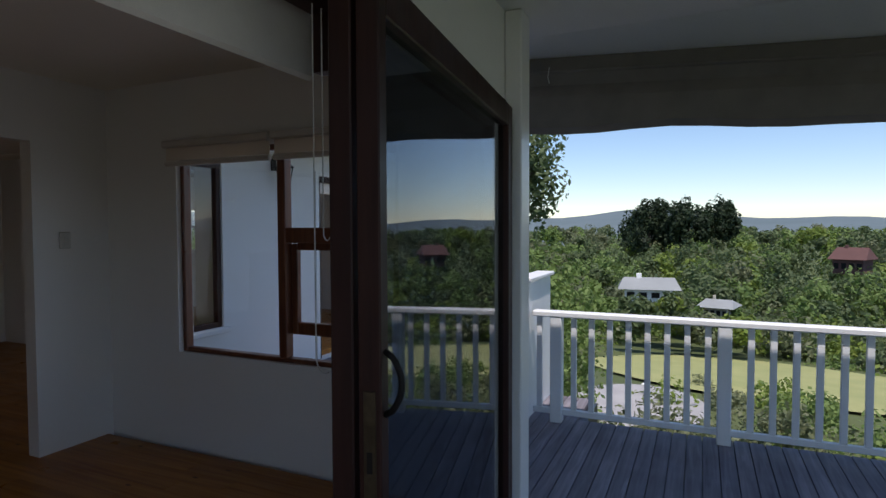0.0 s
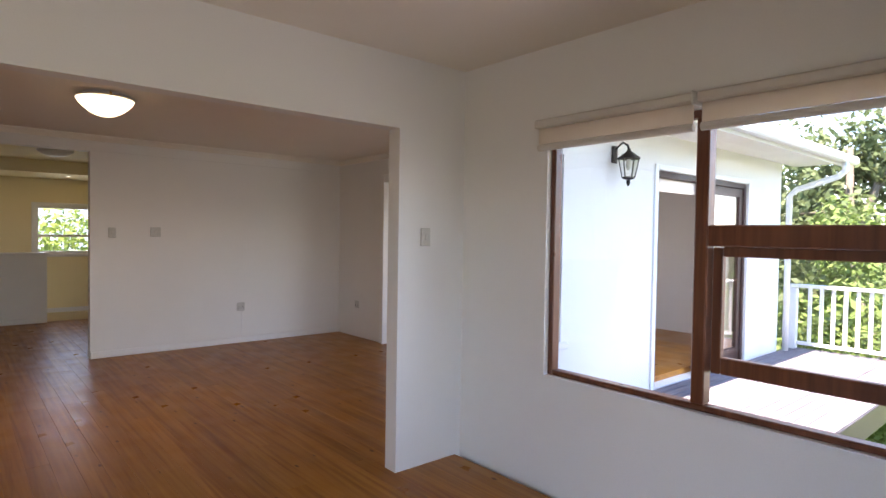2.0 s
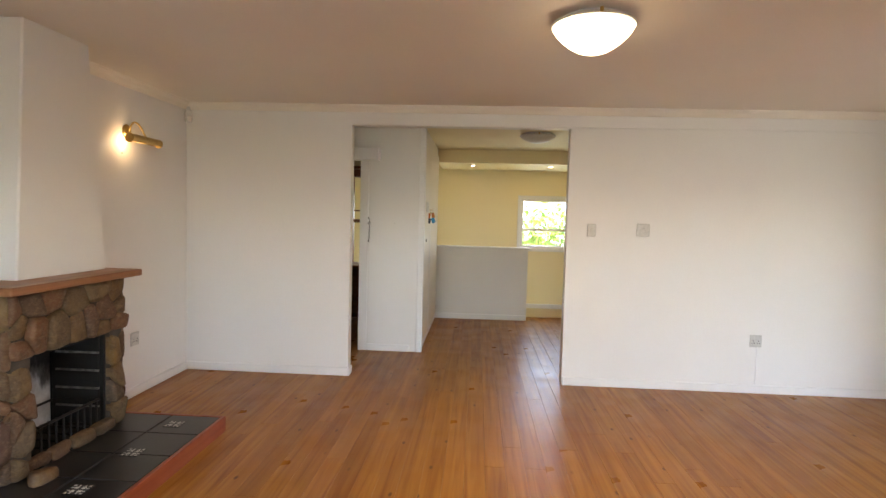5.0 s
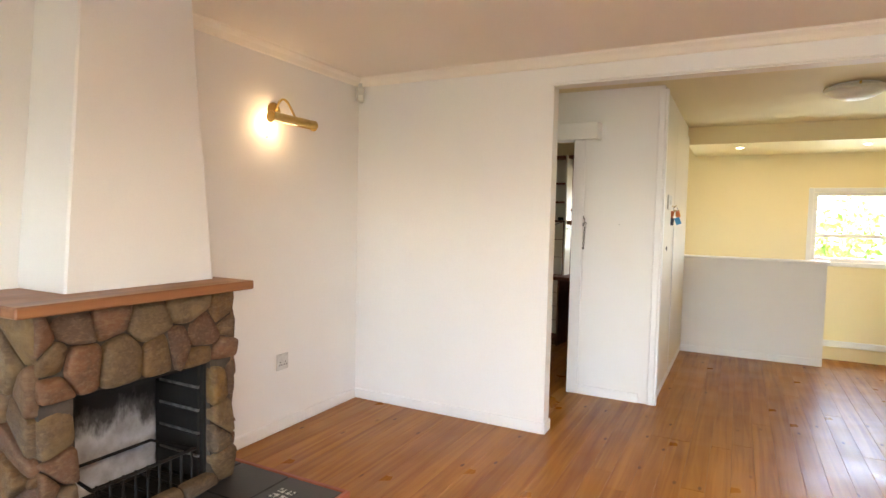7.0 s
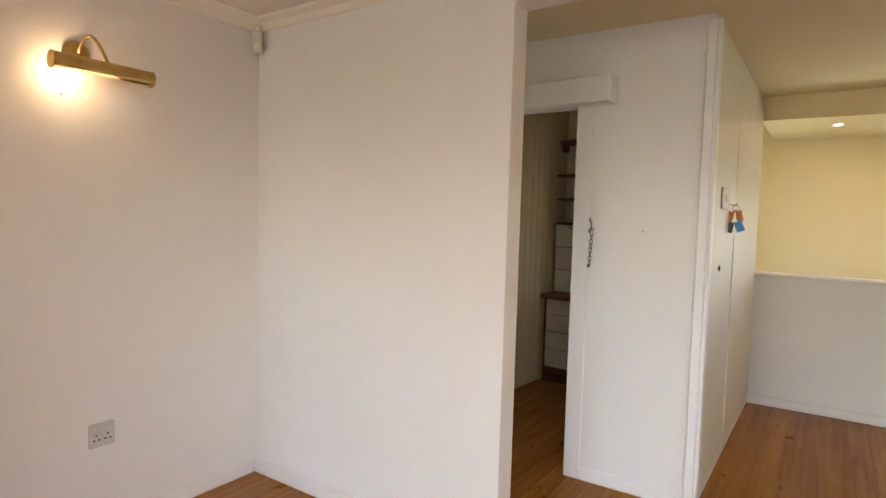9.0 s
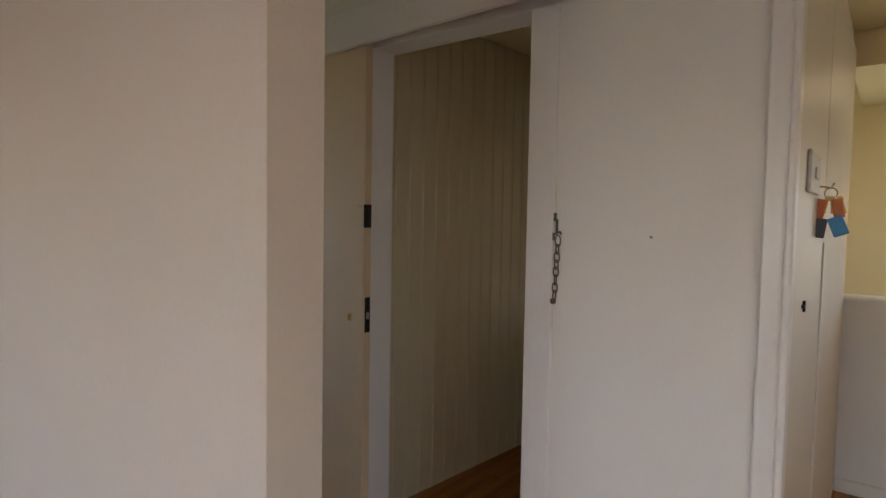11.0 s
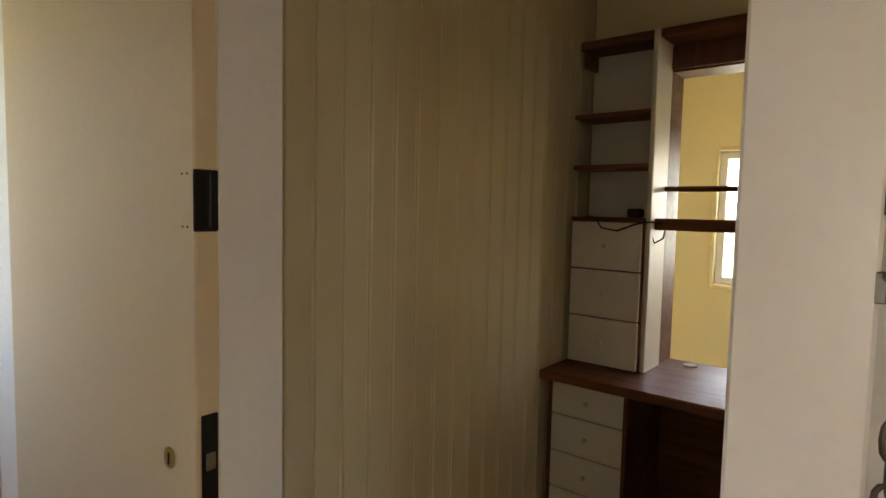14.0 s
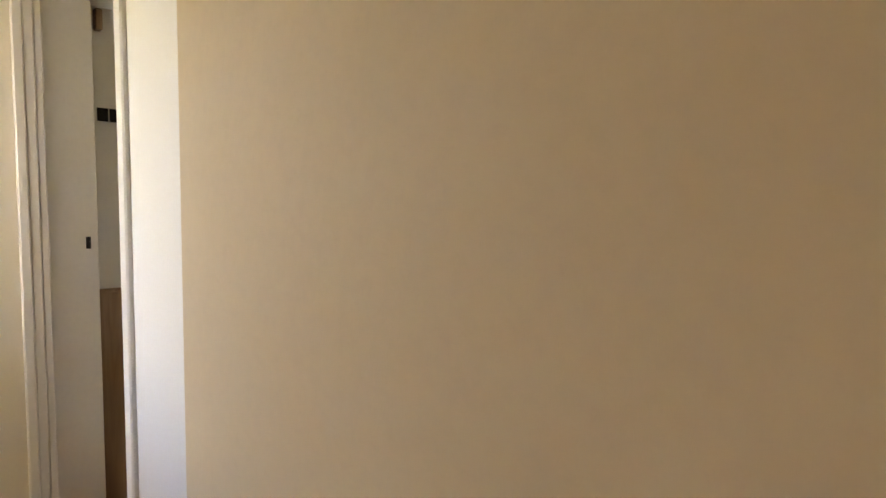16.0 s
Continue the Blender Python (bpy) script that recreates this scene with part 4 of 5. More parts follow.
he = thing("hearth", (-1.4, 7.0, 0.0), "raised hearth of black slate tiles with a red-brown timber edge", "hearth")
part("bed", Shape().box(-1.935, -0.955, 6.12, 7.665, 0.0, 0.092), SLATE, he)
part("timber_edge", Shape().box(-0.955, -0.93, 6.10, 7.69, 0.0, 0.104, 0.004), REDEDGE, he, "red-brown timber edging")
part("timber_edge", Shape().box(-1.90, -0.955, 7.665, 7.69, 0.0, 0.104, 0.004), REDEDGE, he, "red-brown timber edging")
for i in range(3):
    for j in range(5):
        x0, y0 = -1.925 + 0.325 * i, 6.13 + 0.308 * j
        part("slate_tile", Shape().box(x0, x0 + 0.318, y0, min(y0 + 0.302, 7.66), 0.092, 0.103, 0.003), SLATE, he)
TILEWHITE = plain("tile_white_glaze", (0.68, 0.67, 0.64), 0.25)
for yy in (6.628, 7.065, 7.502):
    tl = part("patterned_tile", Shape().box(-1.175 - 0.05, -1.175 + 0.05, yy - 0.05, yy + 0.05, 0.103, 0.107, 0.001), SLATE, he, "small black and white patterned tile")
    mt = Shape()
    for a in range(4):
        m = Matrix.Translation((-1.175, yy, 0)) @ pose(0, 0, 0, 0, 0, 90 * a)
        mt.box(0.008, 0.026, 0.008, 0.026, 0.107, 0.1078, 0, m).box(0.03, 0.044, 0.012, 0.018, 0.107, 0.1078, 0, m).box(0.012, 0.018, 0.03, 0.044, 0.107, 0.1078, 0, m).box(0.032, 0.044, 0.032, 0.044, 0.107, 0.1078, 0, m)
    part("motif", mt, TILEWHITE, tl)

# ---- corridor: sliding door, rail, chain ----
sd = thing("sliding_door", (-1.67, 10.05, 0.01), "cream painted flush sliding door slid open along the wall, warm floor bounce in its colour", "door")
part("door_panel", Shape().box(-2.105, -1.225, 10.045, 10.08, 0.012, 2.06, 0.003), DOORBOUNCE, sd)
part("finger_pull", Shape().box(-1.2285, -1.2230, 10.0435, 10.0790, 1.372, 1.457, 0.002), BLACKIRON, sd, "dark metal edge pull plate")
part("pull_roller", Shape().tube([(-1.2225, 10.0630, 1.378), (-1.2225, 10.0630, 1.451)], 0.004, 8), BLACKIRON, sd)
part("lock_plate", Shape().box(-1.2255, -1.2220, 10.0510, 10.0750, 0.985, 1.115, 0.001), BLACKIRON, sd, "dark lock faceplate")
part("lock_latch", Shape().box(-1.2222, -1.2200, 10.0560, 10.0700, 1.035, 1.06, 0.001), STEEL, sd)
part("key_plate", Shape().lathe([(0.016, 0.0), (0.016, 0.002), (0.012, 0.003)], (-1.3030, 10.0415, 1.035), "Y", 20), BRASS, sd, "oval brass key plate")
part("key_slot", Shape().box(-1.3045, -1.3015, 10.0402, 10.0416, 1.025, 1.043), BLACKIRON, sd)
for dx in (0.008, 0.022):
    for z in (1.378, 1.451):
        part("screw_hole", Shape().lathe([(0.0015, 0.0), (0.0015, 0.0012)], (-1.2360 - dx, 10.0435, z), "Y", 8), BLACKIRON, sd)
rl = thing("door_rail", (-1.3, 10.03, 2.04), "white boxed cover over the sliding door's track", "door track")
part("cover_board", Shape().box(-2.13, -0.35, 9.985, 10.003, 2.02, 2.15, 0.004), TRIM, rl)
part("top_board", Shape().box(-2.13, -0.35, 10.003, 10.1115, 2.132, 2.15, 0.003), TRIM, rl)
part("end_block", Shape().box(-0.37, -0.35, 10.003, 10.1115, 2.02, 2.132, 0.003), TRIM, rl)
part("end_block", Shape().box(-2.13, -2.112, 10.003, 10.04, 2.02, 2.132, 0.003), TRIM, rl)
part("track", Shape().box(-2.10, -0.38, 10.03, 10.07, 2.09, 2.12), STEEL, rl)

ch = thing("door_chain", (-0.4730, 10.104, 1.43), "steel security chain hanging from its staple on the jamb", "door chain")
part("staple", Shape().box(-0.4850, -0.4770, 10.100, 10.106, 1.412, 1.432, 0.001).box(-0.4750, -0.4690, 10.094, 10.100, 1.37, 1.414, 0.001).box(-0.4830, -0.4690, 10.094, 10.100, 1.408, 1.414, 0.001).box(-0.4830, -0.4690, 10.094, 10.100, 1.368, 1.374, 0.001).box(-0.4880, -0.4800, 10.100, 10.106, 1.352, 1.374, 0.001), DARKSTEEL, ch)
part("hook", Shape().tube([(-0.4710, 10.096, 1.376), (-0.4590, 10.088, 1.378), (-0.4550, 10.092, 1.371)], 0.0035, 6), DARKSTEEL, ch)
z, zs = 1.366, [0.030, 0.026, 0.028, 0.024, 0.026, 0.028, 0.026, 0.028]
for k in range(8):
    hh, a = zs[k] / 2, (0.25 if k % 2 == 0 else 1.25) + 0.2 * (k % 3)
    lk = []
    for q in range(12):
        b = 2 * math.pi * q / 12
        w = 0.0072 * math.sin(b)
        lk.append((-0.4670 - 0.001 * k + w * math.cos(a), 10.096 + w * math.sin(a), z - hh + (hh + 0.0015) * math.copysign(abs(math.cos(b)) ** 0.7, math.cos(b))))
    part("link", Shape().tube(lk, 0.0021, 6, True), DARKSTEEL, ch, smooth=True)
    z -= zs[k] - 0.004
part("end_disc", Shape().lathe([(0.009, 0.0), (0.0095, 0.003), (0.005, 0.005)], (-0.4770, 10.092, z - 0.006), "Y", 18), DARKSTEEL, ch)
for zz in (1.43, 1.365):
    tagged(part("screw_hole", Shape().lathe([(0.0022, 0.0), (0.0022, 0.0015)], (-0.53, 10.105, zz), "Y", 8), BLACKIRON), "tiny dark screw hole in the white jamb", "screw hole", "screw holes in the jamb")
tagged(part("wall_screw", Shape().lathe([(0.004, 0.0), (0.003, 0.006)], (-0.191, 10.106, 1.37), "Y", 10), STEEL), "small steel screw standing in the white wall", "screw")
dr = thing("corridor_door", (-3.66, 10.15, 0.0), "narrow white flush closet door leaf standing ajar", "door")
dm = Matrix.Translation((-3.645, 10.147, 0)) @ pose(0, 0, 0, 0, 0, 101)
part("door_panel", Shape().box(0.0, 0.165, -0.018, 0.0, 0.012, 2.12, 0.003, dm), TRIM, dr)
part("bolt", Shape().box(0.122, 0.136, -0.026, -0.018, 1.235, 1.278, 0.001, dm), BLACKIRON, dr, "small dark bolt")
cp = thing("closet_panel", (-3.775, 10.5, 0.1), "pale brown wooden panel against the closet's white back", "wood panel")
part("board", Shape().box(-3.784, -3.772, 10.1, 10.99, 0.08, 1.05, 0.002), CUPBOARDWOOD, cp)
part("top_bead", Shape().box(-3.784, -3.768, 10.1, 10.99, 1.05, 1.066, 0.003), CUPBOARDWOOD, cp)
vt = thing("air_vent", (-3.784, 10.42, 1.74), "dark three-slot air vent in the white wall", "vent")
for k in range(3):
    part("slot", Shape().box(-3.784, -3.779, 10.35 + 0.043 * k, 10.388 + 0.043 * k, 1.715, 1.765, 0.001), BLACKIRON, vt)
bk = tagged(part("door_stop", Shape().box(-3.782, -3.745, 10.345, 10.37, 2.05, 2.128, 0.004), CUPBOARDWOOD), "small brown block under the closet's door head", "door stop")

ch.matrix_world = Matrix.Translation((0.014, 0, 0)) @ ch.matrix_world
for ob in (sd, dr, cp, vt, bk):
    askew(ob)
rl.matrix_world = Matrix.Translation((-0.45, 10.05, 0)) @ pose(0, 0, 0, 0, 0, -3.0) @ Matrix.Translation((0.45, -10.05, 0)) @ rl.matrix_world

# ---- cupboards of the passage ----
for n, (y0, y1) in enumerate(((10.165, 10.95), (10.962, 12.22))):
    cd = thing("cupboard_door", (0.11, (y0 + y1) / 2, 0.08), "cream painted flush cupboard door", "cupboard door", "cupboard doors of the passage")
    part("door_panel", Shape().box(0.1005, 0.117, y0, y1, 0.08, 2.3, 0.003), CREAM, cd)
    if n == 0:
        part("catch", Shape().box(0.117, 0.124, 10.43, 10.46, 1.18, 1.19, 0.001).tube([(0.122, 10.445, 1.17), (0.122, 10.445, 1.20)], 0.004, 6), BLACKIRON, cd)
tagged(part("cover_bead", Shape().box(0.117, 0.123, 10.945, 10.966, 0.05, 1.35, 0.002), TRIM), "thin white bead covering the cupboard joint", "bead")
plate("light_switch", (0.117, 10.52, 1.555), "x+", 0.24, 0.115, "grey-white double light switch on the cupboard side", "light switch", "switch")
ky = thing("key_bunch", (0.125, 10.72, 1.50), "bunch of keys with orange and blue tags on a hook", "keys")
part("hook", Shape().tube([(0.117, 10.72, 1.53), (0.15, 10.72, 1.525), (0.158, 10.72, 1.54)], 0.003, 6), BRASS, ky)
part("key_ring", Shape().tube([(0.15 + 0.017 * math.cos(a), 10.72, 1.508 + 0.017 * math.sin(a)) for a in [k * math.pi / 6 for k in range(12)]], 0.0018, 5, True), STEEL, ky)
tag_rows = (("orange key tag", (0.60, 0.13, 0.02), 0.128, 10.716, 1.49, 12, 0.017), ("orange key tag", (0.62, 0.17, 0.03), 0.165, 10.724, 1.492, -10, 0.015), ("blue key tag", (0.02, 0.28, 0.62), 0.162, 10.708, 1.435, -22, 0.021), ("dark key tag", (0.02, 0.03, 0.06), 0.132, 10.706, 1.43, 8, 0.015))
for lab, col, tx, ty, tz, tilt, hw in tag_rows:
    part("tag", Shape().box(-hw, hw, -0.003, 0.003, -0.06, 0.0, 0.0025, pose(tx, ty, tz, 0, tilt, 14)), plain(lab.replace(" ", "_"), col, 0.4), ky, lab)
for k, tx in enumerate((0.142, 0.152, 0.174)):
    part("key", Shape().box(-0.004, 0.004, -0.001, 0.001, -0.05, 0.0, 0.0008, pose(tx, 10.73, 1.495, 0, 10 - 14 * k, 10)).lathe([(0.009, -0.001), (0.009, 0.001)], (tx, 10.73, 1.492), "Y", 12), BRASS, ky)

# ---- study ----
def drawer_stack(x0, x1, yf, rows, parent):
    for z0, z1 in rows:
        f = part("drawer_front", Shape().box(x0 + 0.003, x1 - 0.003, yf, yf + 0.016, z0 + 0.003, z1 - 0.003, 0.002), CREAM, parent)
        part("knob", Shape().lathe([(0.004, 0.0), (0.004, -0.008), (0.0095, -0.012), (0.008, -0.018), (0.002, -0.02)], ((x0 + x1) / 2, yf, (z0 + z1) / 2), "Y", 14), PLASTIC, f, "small pale knob")


bd = thing("drawer_pedestal", (-1.42, 11.95, 0.0), "cream three-drawer pedestal with brown sides under the desk", "drawer unit")
part("carcass", Shape().box(-1.6, -1.585, 11.72, 12.08, 0.0, 0.728).box(-1.275, -1.26, 11.70, 12.08, 0.0, 0.728).box(-1.585, -1.275, 11.74, 12.08, 0.0, 0.728), SHELFWOOD, bd)
drawer_stack(-1.585, -1.275, 11.72, ((0.59, 0.727), (0.437, 0.59), (0.285, 0.437), (0.13, 0.285)), bd)
dk = thing("desk", (-0.9, 11.9, 0.73), "glossy brown wooden corner desk built in under the hatch", "desk")
part("desktop", Shape().box(-1.625, -0.36, 11.68, 12.25, 0.73, 0.767, 0.006), SHELFWOOD, dk)
part("desk_return", Shape().box(-0.745, -0.36, 10.75, 11.679, 0.73, 0.767, 0.006), SHELFWOOD, dk)
part("back_panel", Shape().box(-1.26, -0.36, 12.065, 12.085, 0.0, 0.728), SHELFWOOD, dk)
part("end_panel", Shape().box(-0.745, -0.36, 10.75, 10.775, 0.0, 0.728, 0.003), SHELFWOOD, dk)
su = thing("shelf_unit", (-1.45, 12.08, 0.767), "built-in shelf unit with brown shelves over three cream drawers", "shelf unit")
part("side_panel", Shape().box(-1.303, -1.283, 11.915, 12.088, 0.768, 2.12, 0.003), CREAM, su)
part("back_board", Shape().box(-1.615, -1.303, 12.076, 12.088, 0.768, 2.11), CREAM, su)
for z0, th in ((2.085, 0.035), (1.795, 0.018), (1.585, 0.018), (1.372, 0.016)):
    part("shelf", Shape().box(-1.618, -1.303, 11.90 if th < 0.02 else 11.93, 12.076, z0, z0 + th, 0.003), SHELFWOOD, su)
part("shelf_bracket", Shape().box(-1.618, -1.60, 11.97, 12.076, 2.02, 2.085, 0.003), SHELFWOOD, su)
part("drawer_case", Shape().box(-1.612, -1.303, 11.905, 12.076, 0.768, 1.371), SHELFWOOD, su)
drawer_stack(-1.607, -1.305, 11.885, ((1.172, 1.371), (0.972, 1.172), (0.772, 0.972)), su)
ht = thing("hatch_frame", (-0.75, 12.2, 0.767), "brown timber frame around the serving hatch", "hatch frame")
part("header", Shape().box(-1.282, -0.36, 11.93, 12.088, 2.085, 2.12, 0.005), SHELFWOOD, ht)
part("fascia", Shape().box(-1.282, -0.36, 12.07, 12.088, 1.99, 2.084, 0.003), REDWOOD, ht, "dark red timber fascia")
part("jamb", Shape().box(-1.299, -1.284, 12.086, 12.235, 0.77, 1.999, 0.003), SHELFWOOD, ht)
part("head_lining", Shape().box(-1.284, -0.301, 12.09, 12.235, 1.983, 1.999, 0.003), SHELFWOOD, ht)
part("cross_shelf", Shape().box(-1.282, -0.36, 11.95, 12.07, 1.342, 1.388, 0.004), SHELFWOOD, ht)
part("cross_bar", Shape().tube([(-1.282, 12.06, 1.508), (-0.36, 12.06, 1.508)], 0.011, 10), SHELFWOOD, ht)
cb = Shape().tube([(-1.56, 11.93, 1.392), (-1.5, 11.885, 1.385), (-1.47, 11.875, 1.345), (-1.40, 11.872, 1.335), (-1.34, 11.875, 1.36), (-1.30, 11.885, 1.372), (-1.24, 11.97, 1.375), (-1.25, 11.97, 1.31), (-1.28, 11.96, 1.29), (-1.29, 11.93, 1.33)], 0.0035, 6)
cable = tagged(part("cable", cb, BLACKIRON, smooth=True), "thin black cable draped over the drawers' top", "cable")
adapter = tagged(part("cable_adapter", Shape().box(-1.40, -1.34, 11.96, 12.0, 1.389, 1.425, 0.006), BLACKIRON), "small black adapter lying on the shelf", "adapter")
grommet = tagged(part("cable_grommet", Shape().lathe([(0.028, 0.0), (0.026, 0.006), (0.018, 0.005)], (-1.18, 12.17, 0.767), "Z", 20), PLASTIC), "pale round cable cap set in the desktop", "cable cap")
for ob in (bd, dk, su, ht, cable, adapter, grommet):
    askew(ob)


# ---- veranda and deck ----
aw = thing("awning", (3.62, -0.6, 2.1), "grey canvas drop awning rolled up at the veranda's edge", "awning")
rows = []
for i in range(25):
    y = 2.0 - i * 0.2
    sag = 0.02 * math.sin(i * 0.9) * math.sin(i * 0.35) + 0.04 * (2.0 - y)
    top = 2.525 - 0.058 * (2.0 - y)
    rows.append([(3.60, y, top), (3.575, y, top - 0.09), (3.60, y, top - 0.17), (3.57, y, top - 0.24), (3.58, y, 2.10 - sag), (3.63, y, 2.065 - sag), (3.67, y, 2.10 - sag), (3.66, y, top)])
sh = Shape()
for a, b in zip(rows, rows[1:]):
    for k in range(8):
        sh.face((a[k], a[(k + 1) % 8], b[(k + 1) % 8], b[k]))
part("canvas", sh, AWNING, aw)
part("edge_pipe", Shape().tube([(3.572, 2.0, 2.435), (3.572, -2.8, 2.157)], 0.012, 8), AWNING, aw)
for y in (1.68, -0.9):
    dz = 0.058 * (2.0 - y)
    part("tie_cord", Shape().tube([(3.558, y, 2.46 - dz), (3.556, y + 0.01, 2.40 - dz), (3.557, y, 2.36 - dz)], 0.003, 5), PLASTIC, aw)

soffit = Shape()
for i in range(24):
    ya, yb = 2.0 - i * 0.2, 1.8 - i * 0.2
    za, zb = 2.528 - 0.058 * (2.0 - ya), 2.528 - 0.058 * (2.0 - yb)
    soffit.face(((3.25, ya, 2.529), (3.25, yb, 2.529), (3.598, yb, zb), (3.598, ya, za))).face(((3.598, ya, za), (3.598, yb, zb), (3.64, yb, zb), (3.64, ya, za))).face(((3.64, ya, za), (3.64, yb, zb), (3.64, yb, 2.529), (3.64, ya, 2.529)))
structure("trim_veranda_soffit", soffit, TRIM, "white sloping board between ceiling and awning", "trim")


def railing(name, label, a, b, posts, first, group):
    """A railing from a to b; posts are distances along it."""
    o = thing(name, (a[0], a[1], -0.06), label, "railing", group)
    d = Vector((b[0] - a[0], b[1] - a[1], 0))
    L = d.length
    m = Matrix.Translation((a[0], a[1], 0)) @ pose(0, 0, 0, 0, 0, math.degrees(math.atan2(d.y, d.x)))
    part("top_rail", Shape().box(0, L, -0.05, 0.05, 0.768, 0.812, 0.008, m), RAILWHITE, o)
    part("bottom_rail", Shape().box(0, L, -0.02, 0.02, 0.0, 0.045, 0.005, m), RAILWHITE, o)
    post = Shape().box(-0.045, 0.045, -0.045, 0.045, -0.061, 0.766, 0.006).mesh("post", RAILWHITE)
    bal = Shape().box(-0.021, 0.021, -0.016, 0.016, 0.046, 0.766, 0.003).mesh("baluster", RAILWHITE)
    for p in posts:
        q = new("post", post)
        q.parent, q.matrix_parent_inverse = o, o.matrix_world.inverted()
        q.matrix_world = m @ Matrix.Translation((p, 0, 0))
    t = first
    while t < L - 0.03:
        if all(abs(t - p) > 0.06 for p in posts):
            q = new("baluster", bal)
            q.parent, q.matrix_parent_inverse = o, o.matrix_world.inverted()
            q.matrix_world = m @ Matrix.Translation((t, 0, 0))
        t += 0.1345
    return o


railing("railing", "white painted timber railing along the veranda deck", (4.5, 2.03), (4.5, -3.1), (0.186, 1.366, 2.546, 3.726, 4.906), 0.05, "white deck railings")
railing("railing", "white painted timber railing at the far deck edge", (9.0, 4.80), (9.0, 3.35), (0.05, 1.4), 0.11, "white deck railings")
wp = thing("parapet", (4.52, 2.12, -0.06), "white painted boarded parapet at the railing's end", "parapet")
part("post_body", Shape().box(4.46, 5.18, 2.06, 2.16, -0.061, 1.035, 0.006), RAILWHITE, wp)
part("post_cap", Shape().box(4.43, 5.21, 2.03, 2.19, 1.035, 1.07, 0.008), RAILWHITE, wp)

ln = thing("wall_lantern", (4.72, 4.82, 2.1), "black metal coach lantern with glass on the outside wall", "wall lantern")
part("back_plate", Shape().box(4.68, 4.76, 4.80, 4.819, 2.05, 2.2, 0.008), BLACKIRON, ln)
part("arm", Shape().tube([(4.72, 4.80, 2.17), (4.72, 4.73, 2.22), (4.72, 4.68, 2.19), (4.72, 4.67, 2.15)], 0.01, 8), BLACKIRON, ln, smooth=True)
part("roof", Shape().lathe([(0.012, 0.085), (0.02, 0.06), (0.075, 0.02), (0.098, 0.0), (0.09, -0.008)], (4.72, 4.67, 2.08), "Z", 6), BLACKIRON, ln)
g = part("glass", Shape().lathe([(0.08, 0.0), (0.05, -0.15)], (4.72, 4.67, 2.072), "Z", 6), glass_mat("lantern_glass", (0.9, 0.9, 0.88)), ln)
for k in range(6):
    a = k * math.pi / 3
    part("glazing_bar", Shape().tube([(4.72 + 0.083 * math.cos(a), 4.67 + 0.083 * math.sin(a), 2.072), (4.72 + 0.053 * math.cos(a), 4.67 + 0.053 * math.sin(a), 1.92)], 0.0045, 5), BLACKIRON, ln)
part("finial", Shape().lathe([(0.055, 0.0), (0.05, -0.012), (0.014, -0.025), (0.018, -0.045), (0.006, -0.075)], (4.72, 4.67, 1.92), "Z", 10), BLACKIRON, ln)
part("bulb", Shape().lathe([(0.012, 0.02), (0.024, -0.02), (0.026, -0.05), (0.01, -0.08)], (4.72, 4.67, 2.06), "Z", 12), FAINTGLASS, ln, smooth=True)

# roof edge, gutter and downpipe over the outside wall
ROOF = mottled("white_roof_soffit", (0.78, 0.77, 0.74), (0.72, 0.71, 0.68), 2, 50, 0.7)
structure("roof_east", Shape().box(2.95, 9.07, 4.22, 4.815, 2.40, 2.44).box(2.95, 9.07, 4.19, 4.22, 2.34, 2.50).box(2.95, 9.07, 4.815, 9.6, 2.751, 2.80), ROOF, "white boxed eave over the deck", "roof")
structure("roof_sunroom", Shape().box(-2.06, 3.25, 2.31, 4.81, 2.545, 2.62).box(-2.06, 2.94, 1.84, 2.30, 2.545, 2.62).box(2.945, 3.25, 2.31, 4.81, 2.50, 2.544), ROOF, "flat roof of the sunroom with a white edge", "roof")
structure("roof_house", Shape().box(-4.1, 4.64, 4.82, 13.7, 2.82, 2.9), ROOF, "flat house roof", "roof")
gt = thing("gutter", (6.0, 4.13, 2.38), "white metal gutter with a bent downpipe", "gutter")
part("trough", Shape().box(2.95, 9.12, 4.085, 4.188, 2.37, 2.47, 0.02), RAILWHITE, gt)
part("downpipe", Shape().tube([(8.7, 4.13, 2.37), (8.7, 4.13, 2.27), (8.7, 4.2, 2.2), (8.7, 4.66, 2.06), (8.7, 4.74, 1.98), (8.7, 4.74, -0.06)], 0.038, 10), RAILWHITE, gt, smooth=True)

# ---- land outside ----
GRASSLAND = mottled("dry_grass_ground", (0.10, 0.12, 0.035), (0.055, 0.075, 0.02), 0.12, 3, 0.95, relief=0.3)
LAWN = mottled("pale_lawn", (0.34, 0.33, 0.13), (0.26, 0.28, 0.10), 0.5, 8, 0.95, relief=0.3)
PAVING = mottled("pale_driveway", (0.40, 0.38, 0.36), (0.33, 0.31, 0.30), 0.8, 20, 0.9, relief=0.3)
# blue-grey distance haze painted into the far hills' colour
HAZE = mottled("hill_scrub_haze_tint", (0.10, 0.135, 0.14), (0.13, 0.165, 0.175), 0.004, 0.05, 1.0, relief=0.0)


def land_height(x, y):
    r = math.hypot(x - 3, y - 3)
    z = -3.4 - 6.5 * min(1, max(0, (r - 9) / 50)) - 8 * min(1, max(0, (r - 60) / 200))
    if r > 620:
        z += (44 + 13 * math.sin(math.atan2(y, x) * 9.0 + 0.8) + 7 * math.sin(math.atan2(y, x) * 23.0)) * min(1, (r - 620) / 800)
    return z


